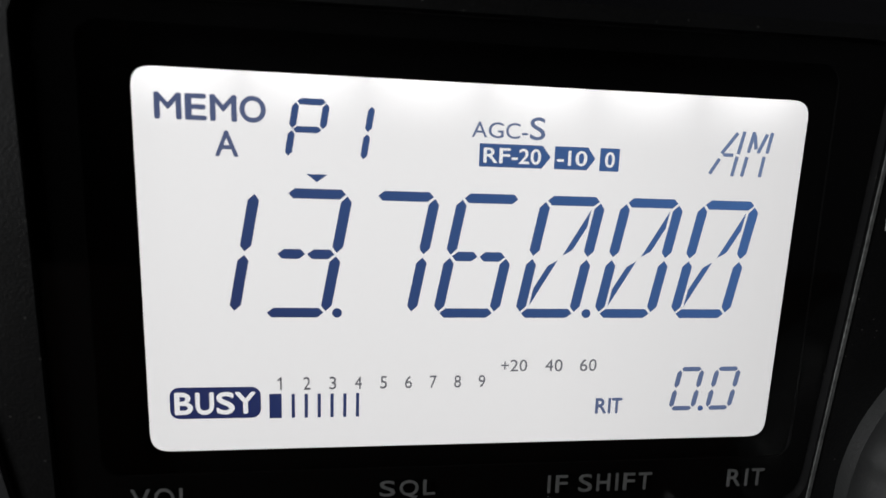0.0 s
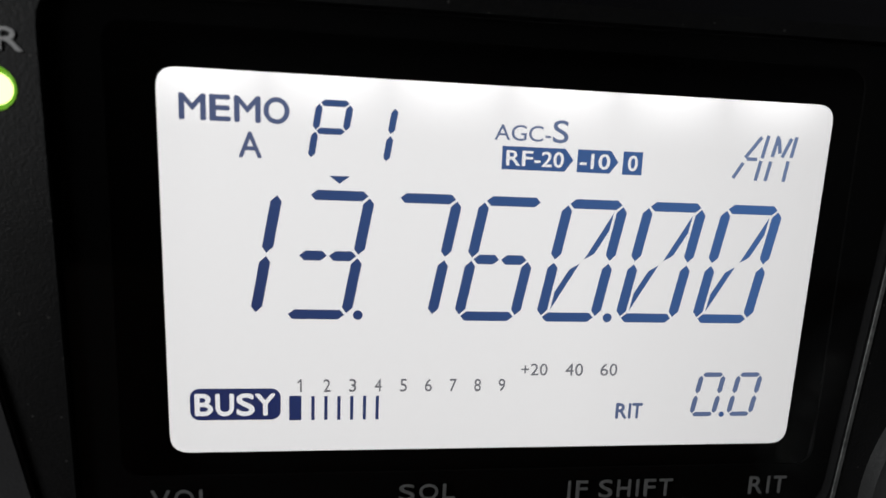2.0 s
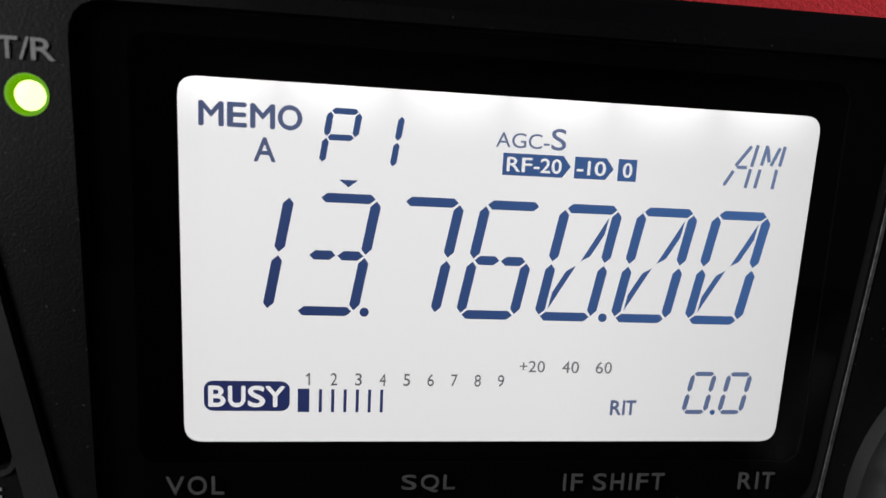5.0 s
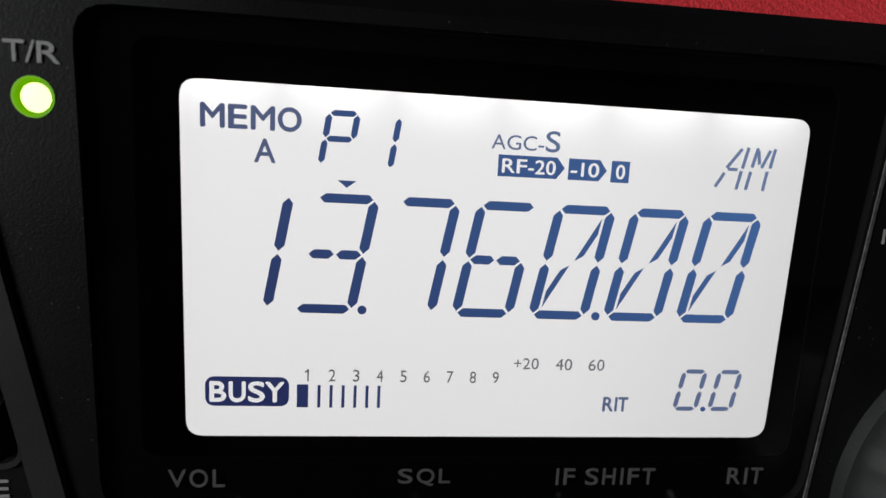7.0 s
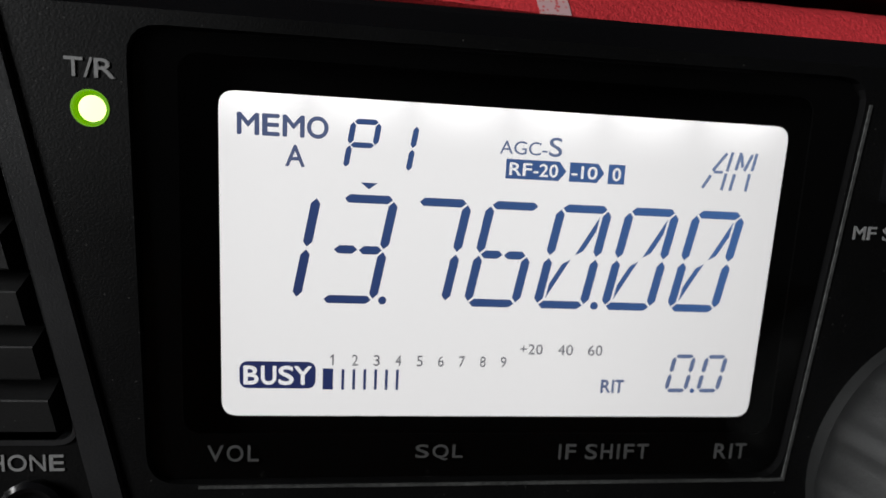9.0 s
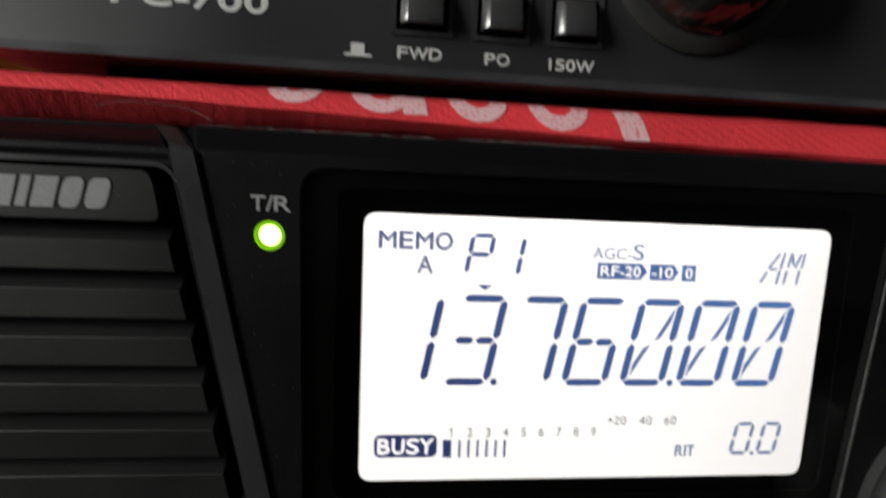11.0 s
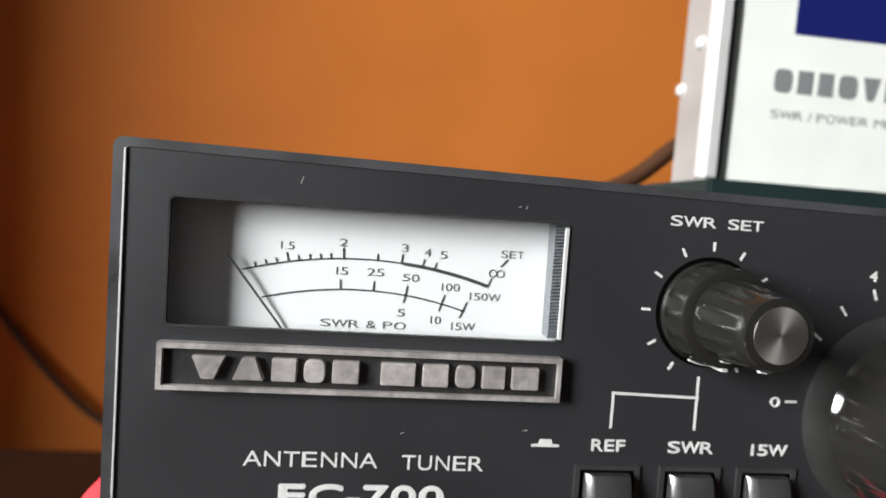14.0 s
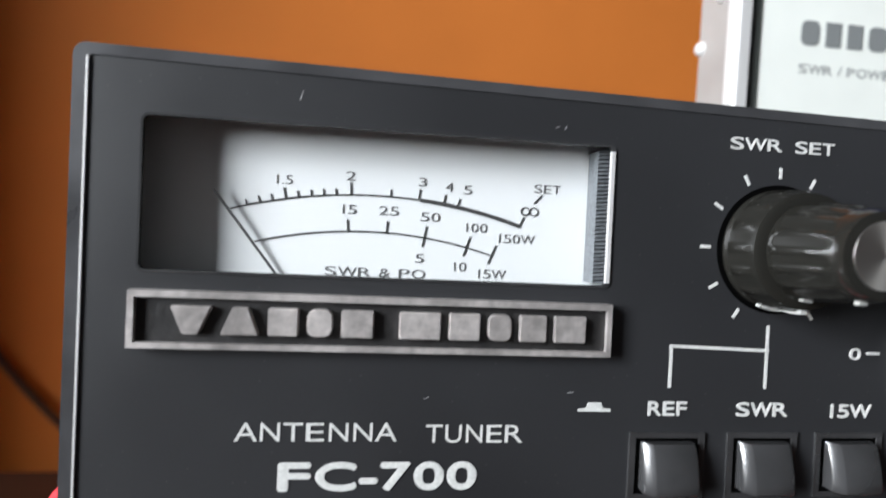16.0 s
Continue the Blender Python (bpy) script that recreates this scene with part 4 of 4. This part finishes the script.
# lettering on the panel
for text, x0, x1, z0, z1, bold in (
        ("ANTENNA", -7.49, -5.86, 5.175, 5.365, 0.0), ("TUNER", -5.56, -4.52, 5.16, 5.35, 0.0), ("FC-700", -7.05, -5.0, 4.66, 4.965, 0.022),
        ("REF", -3.12, -2.66, 5.46, 5.62, 0.015), ("SWR", -2.07, -1.43, 5.455, 5.62, 0.015), ("15W", -0.89, -0.36, 5.445, 5.605, 0.015),
        ("FWD", -3.22, -2.58, 4.21, 4.38, 0.015), ("PO", -1.96, -1.59, 4.205, 4.375, 0.015), ("150W", -1.0, -0.31, 4.195, 4.365, 0.015),
        ("SWR", -2.31, -1.68, 8.445, 8.585, 0.008), ("SET", -1.52, -1.03, 8.445, 8.585, 0.008), ("0", -0.69, -0.54, 6.12, 6.26, 0.015), ("TUNE", 0.92, 1.58, 8.385, 8.53, 0.015),
        ("4", 0.58, 0.70, 7.89, 8.03, 0.015), ("6", 1.78, 1.90, 7.87, 8.01, 0.015)):
    part("printed_text", lettering(text, x0, x1, z0, z1, -0.002, bold, 0.004, on_tuner), M_WHITE, tuner, "white lettering")
lines = [(-2.88, 5.77, -2.88, 6.25), (-2.9, 6.235, -1.70, 6.205), (-1.73, 5.77, -1.73, 6.49), (-0.47, 6.2, -0.3, 6.2)]
KX, KZ = -1.68, 7.35
for a in (90, 118, 62, 148, 180, 210, 238, 32, 0, -30, -58):
    c, s = math.cos(radians(a)), math.sin(radians(a))
    lines.append((KX + 0.80 * c, KZ + 0.80 * s, KX + 0.92 * c, KZ + 0.92 * s))
BX, BZ = 1.24, 6.2
for a in (92, 110, 128, 74, 56, 146, 38, 20):
    c, s = math.cos(radians(a)), math.sin(radians(a))
    lines.append((BX + 1.53 * c, BZ + 1.53 * s, BX + 1.68 * c, BZ + 1.68 * s))
for line in lines:
    part("printed_tick", strokes([line], 0.035, -0.002, warp=on_tuner), M_WHITE, tuner, "white printed line")
for pts in ([(-3.92, 5.5), (-3.92, 5.53), (-3.83, 5.54), (-3.81, 5.6), (-3.66, 5.6), (-3.64, 5.54), (-3.55, 5.53), (-3.55, 5.5)], [(-3.96, 4.2), (-3.96, 4.235), (-3.87, 4.24), (-3.87, 4.38), (-3.68, 4.38), (-3.68, 4.24), (-3.58, 4.235), (-3.58, 4.2)]):
    part("printed_symbol", polys([pts], -0.002, warp=on_tuner), M_WHITE, tuner, "white printed key symbol")


def push_button(x0, x1, z0, z1):
    """A square key that stands out of a dark well with a rim."""
    b = part("push_button", prism([(x0, z0), (x1, z0), (x1, z1), (x0, z1)], -0.03, 0.02, 0.0, on_tuner, holes=([(x0 + 0.07, z0 + 0.06), (x1 - 0.07, z0 + 0.06), (x1 - 0.07, z1 - 0.06), (x0 + 0.07, z1 - 0.06)],)), M_BUTTON, tuner, "square black push key in a rim")
    part("key_well", box(x0 + 0.05, x1 - 0.05, -0.012, -0.004, z0 + 0.05, z1 - 0.05, 0, on_tuner), M_MASK, b)
    xa, xb, deep = x0 + 0.13, x1 - 0.15, -0.24
    turn = [(xa, deep + 0.1), (xa + 0.012, deep + 0.082), (xa + 0.088, deep + 0.01), (xa + 0.11, deep)]
    prof = [(xa, -0.004), *turn, (xb - 0.04, deep), (xb - 0.012, deep + 0.012), (xb, deep + 0.04), (xb, -0.004)]
    bm = bmesh.new()
    rows = []
    za, zb = z0 + 0.12, z1 - 0.1
    for u in (0.0, 0.04, 0.2, 0.4, 0.6, 0.8, 0.93, 1.0):  # the face curves back towards its top
        lean = 0.03 * u + 0.08 * u * u + (0.015 if u in (0.0, 1.0) else 0.0)
        rows.append([bm.verts.new((x, y + lean if y < -0.05 else y, za + (zb - za) * u)) for x, y in prof])
    for low, high in zip(rows, rows[1:]):
        for k in range(len(prof)):
            bm.faces.new((low[k], low[(k + 1) % len(prof)], high[(k + 1) % len(prof)], high[k]))
    bm.faces.new(rows[0]), bm.faces.new(rows[-1])
    placed(bm, on_tuner)
    part("key_cap", bm, M_BUTTON, b, smooth=True)


for x0, x1 in ((-3.32, -2.44), (-2.165, -1.31), (-1.075, -0.225)):
    push_button(x0, x1, 4.54, 5.28)

# knobs
part("knob_ring", lathe(KX, KZ, [(0.725, 0.0), (0.725, -0.015), (0.6, -0.02)], 64, on_tuner), M_MASK, tuner, "black ring round the knob")
knob = part("set_knob", lathe(KX, KZ, [(0.67, -0.015), (0.67, -0.05), (0.655, -0.07), (0.65, -0.09), (0.645, -0.12, 0.022), (0.625, -0.35, 0.022), (0.625, -0.38), (0.615, -0.44), (0.58, -0.46), (0.46, -0.46)], 192, on_tuner, 16), M_KNOB, tuner, "black ribbed two-stage knob", smooth=True)
part("knob_grip", lathe(KX, KZ, [(0.46, -0.43), (0.5, -0.47), (0.5, -0.51), (0.495, -0.55, 0.02), (0.435, -1.06, 0.02), (0.437, -1.1), (0.43, -1.2), (0.4, -1.265), (0.315, -1.28)], 192, on_tuner, 16), M_KNOB, knob, smooth=True)
part("knob_cap", lathe(KX, KZ, [(0.315, -1.25), (0.31, -1.29), (0.0, -1.29)], 64, on_tuner), M_SPUN, knob, "spun aluminium cap")


def rim_piece(a0, a1, r, y0, y1):
    """A bright pale piece of the knob's lower rim."""
    bm = bmesh.new()
    rows = []
    for k in range(9):
        a = radians(a0 + (a1 - a0) * k / 8)
        rows.append([bm.verts.new((KX + q * math.cos(a), y, KZ + q * math.sin(a))) for q, y in ((r - 0.03, y0), (r + 0.025, y0), (r + 0.03, (y0 + y1) / 2), (r + 0.02, y1), (r - 0.03, y1))])
    for a, b in zip(rows, rows[1:]):
        for k in range(5):
            bm.faces.new((a[k], a[(k + 1) % 5], b[(k + 1) % 5], b[k]))
    bm.faces.new(rows[0]), bm.faces.new(rows[-1])
    return placed(bm, on_tuner)


for a0, a1, r, y0, y1 in ((-113, -91, 0.66, -0.06, -0.13), (-92, -86, 0.645, -0.13, -0.42), (-104, -92, 0.5, -0.5, -0.56), (-100, -90, 0.44, -1.08, -1.14)):
    part("pale_rim", rim_piece(a0, a1, r, y0, y1), M_PALE, knob, "pale piece of the knob's rim", smooth=True)
M_SKIRT = material("satin_grey_black", (0.026, 0.026, 0.025), 0.33, grain=0.1, scale=2500, mottle=0.2, mottle_scale=120)
TX, TZ = 1.27, 6.03  # axis of the tuning knob
big = part("tune_knob", lathe(TX, TZ, [(1.24, -0.16), (1.2, -0.22), (1.14, -0.3, 0.025), (1.04, -0.86, 0.025), (0.98, -0.97), (0.84, -0.98)], 180, on_tuner, 10), M_KNOB, tuner, "large glossy black tuning knob with a skirt", smooth=True)
part("skirt", lathe(TX, TZ, [(1.46, 0.0), (1.46, -0.07), (1.4, -0.11), (1.24, -0.18), (1.1, -0.18)], 96, on_tuner), M_SKIRT, big, "satin grey-black skirt", smooth=True)
part("knob_cap", lathe(TX, TZ, [(0.84, -0.95), (0.835, -0.99), (0.0, -0.99)], 64, on_tuner), M_SPUN, big, "spun aluminium cap")

# ---- the power meter box behind ----


def on_box(x, y, z):
    """A place on the meter box, which is a little larger and farther back than the tuner's front."""
    return at(-5.88 + 1.14 * (x + 5.88), -5.4 + 1.14 * (y + 5.4), 8.2 + 1.14 * (z - 8.2))


pm = thing("power_meter", on_box(8, 9, 9.4), "pale grey power meter box with a blue display", "meter")
BF = 3.75
part("case", box(5.0, 15.5, 4.7, 12, 9.36, 19.5, 0.05, on_box), M_ALU, pm, "aluminium case")
part("side_flange", box(0.02, 0.3, BF + 0.1, 4.75, 9.34, 20, 0.03, on_box), M_ALU, pm, "aluminium side flange")
part("front_plate", box(0.5, 15.9, BF, BF + 1.0, 9.34, 20, 0.03, on_box), M_BOX, pm, "pale grey enamelled front plate")
part("corner_strip", box(0.0, 0.4, BF - 0.12, BF + 0.2, 9.34, 20, 0.1, on_box, 4), M_STRIP, pm, "bright corner strip", smooth=True)
part("gap_line", box(0.36, 0.58, BF - 0.02, BF + 0.1, 9.34, 19.9, 0.01, on_box), M_GAP, pm)
part("display", box(1.7, 9.0, BF - 0.03, BF + 0.1, 12.33, 16.0, 0.02, on_box), M_BLUE, pm, "dark blue display")
for y, z in ((4.1, 12.1), (4.66, 11.3)):
    part("screw", lathe(0, 0, [(0.14, 0.0), (0.13, 0.05), (0.08, 0.1), (0.0, 0.12)], 20, lambda a, b, c, y=y, z=z: on_box(0.02 - b, y + a, z + c)), M_STRIP, pm, "domed bright screw", smooth=True)
for pts in block_word((0.7, 0.6, 0.6, 0.75, 0.7, 0.7, 0.75), 1.38, 4.66, 11.2, 11.65, 0.0, 0.24, "orrovrr"):
    part("maker_mark", polys([pts], BF - 0.002, 0.01, on_box), M_GREYTX, pm, "plain dark grey block of the maker's mark")
part("printed_text", lettering("SWR / POWER METER", 1.38, 4.66, 10.69, 10.86, BF - 0.002, 0.0, 0.006, on_box), M_GREYTX, pm, "small grey lettering")
hair = [(-7.25, 0.2, 3.3), (-6.8, 0.05, 3.36), (-6.25, 0.0, 3.34), (-5.85, -0.1, 3.26), (-5.6, -0.2, 3.14)]
tagged(part("loose_thread", tube(hair, 0.003, seg=5), M_DULL, smooth=True), "fine pale loose thread lying on the radio's top strip", "thread")
for x0, z0, x1, z1 in ((-6.98, 8.62, -6.95, 8.72), (-4.32, 8.53, -4.28, 8.55), (-4.22, 8.52, -4.2, 8.56), (-0.3, 7.72, -0.27, 7.73), (-4.05, 5.7, -3.98, 5.71), (-5.6, 5.62, -5.55, 5.64)):
    part("scratch", strokes([(x0, z0, x1, z1)], 0.008, -0.002, 0.002, on_tuner), M_PRINT, tuner, "fine pale scratch")
# Made-up slab that fills the dark greenish band between box and tuner.
slab_pad = part("dark_slab", box(0.5, 19, 4.05, 18, 8.85, 9.495, 0.06, lambda x, y, z: at(x, y, z if z > 9.1 else z - 0.0145 * (x + 0.6))), M_SLAB)
tagged(slab_pad, "dark green slab added for the dark band under the power meter box", "mat")

# ---- cables ----
tagged(part("cable", tube([(-54, 39.4, 30), (-47, 39.4, 14), (-41.2, 39.4, 4.3), (-38.5, 39.4, -0.3), (-35.9, 39.4, -4.2), (-32.8, 39.3, -7.9), (-29.3, 39, -10.9), (-23, 38, -13.5), (-10, 35, -14)], 0.32), M_CABLE, smooth=True), "thin dark cable hanging against the orange wall", "cable")
tagged(part("cable", tube([(-1.5, 8, 9.15), (-0.4, 8, 9.2), (0.77, 8, 9.75), (1.9, 8, 10.7), (3, 8.5, 11.3)], 0.24), M_CABLE, smooth=True), "short dark cable running behind the meter box", "cable")
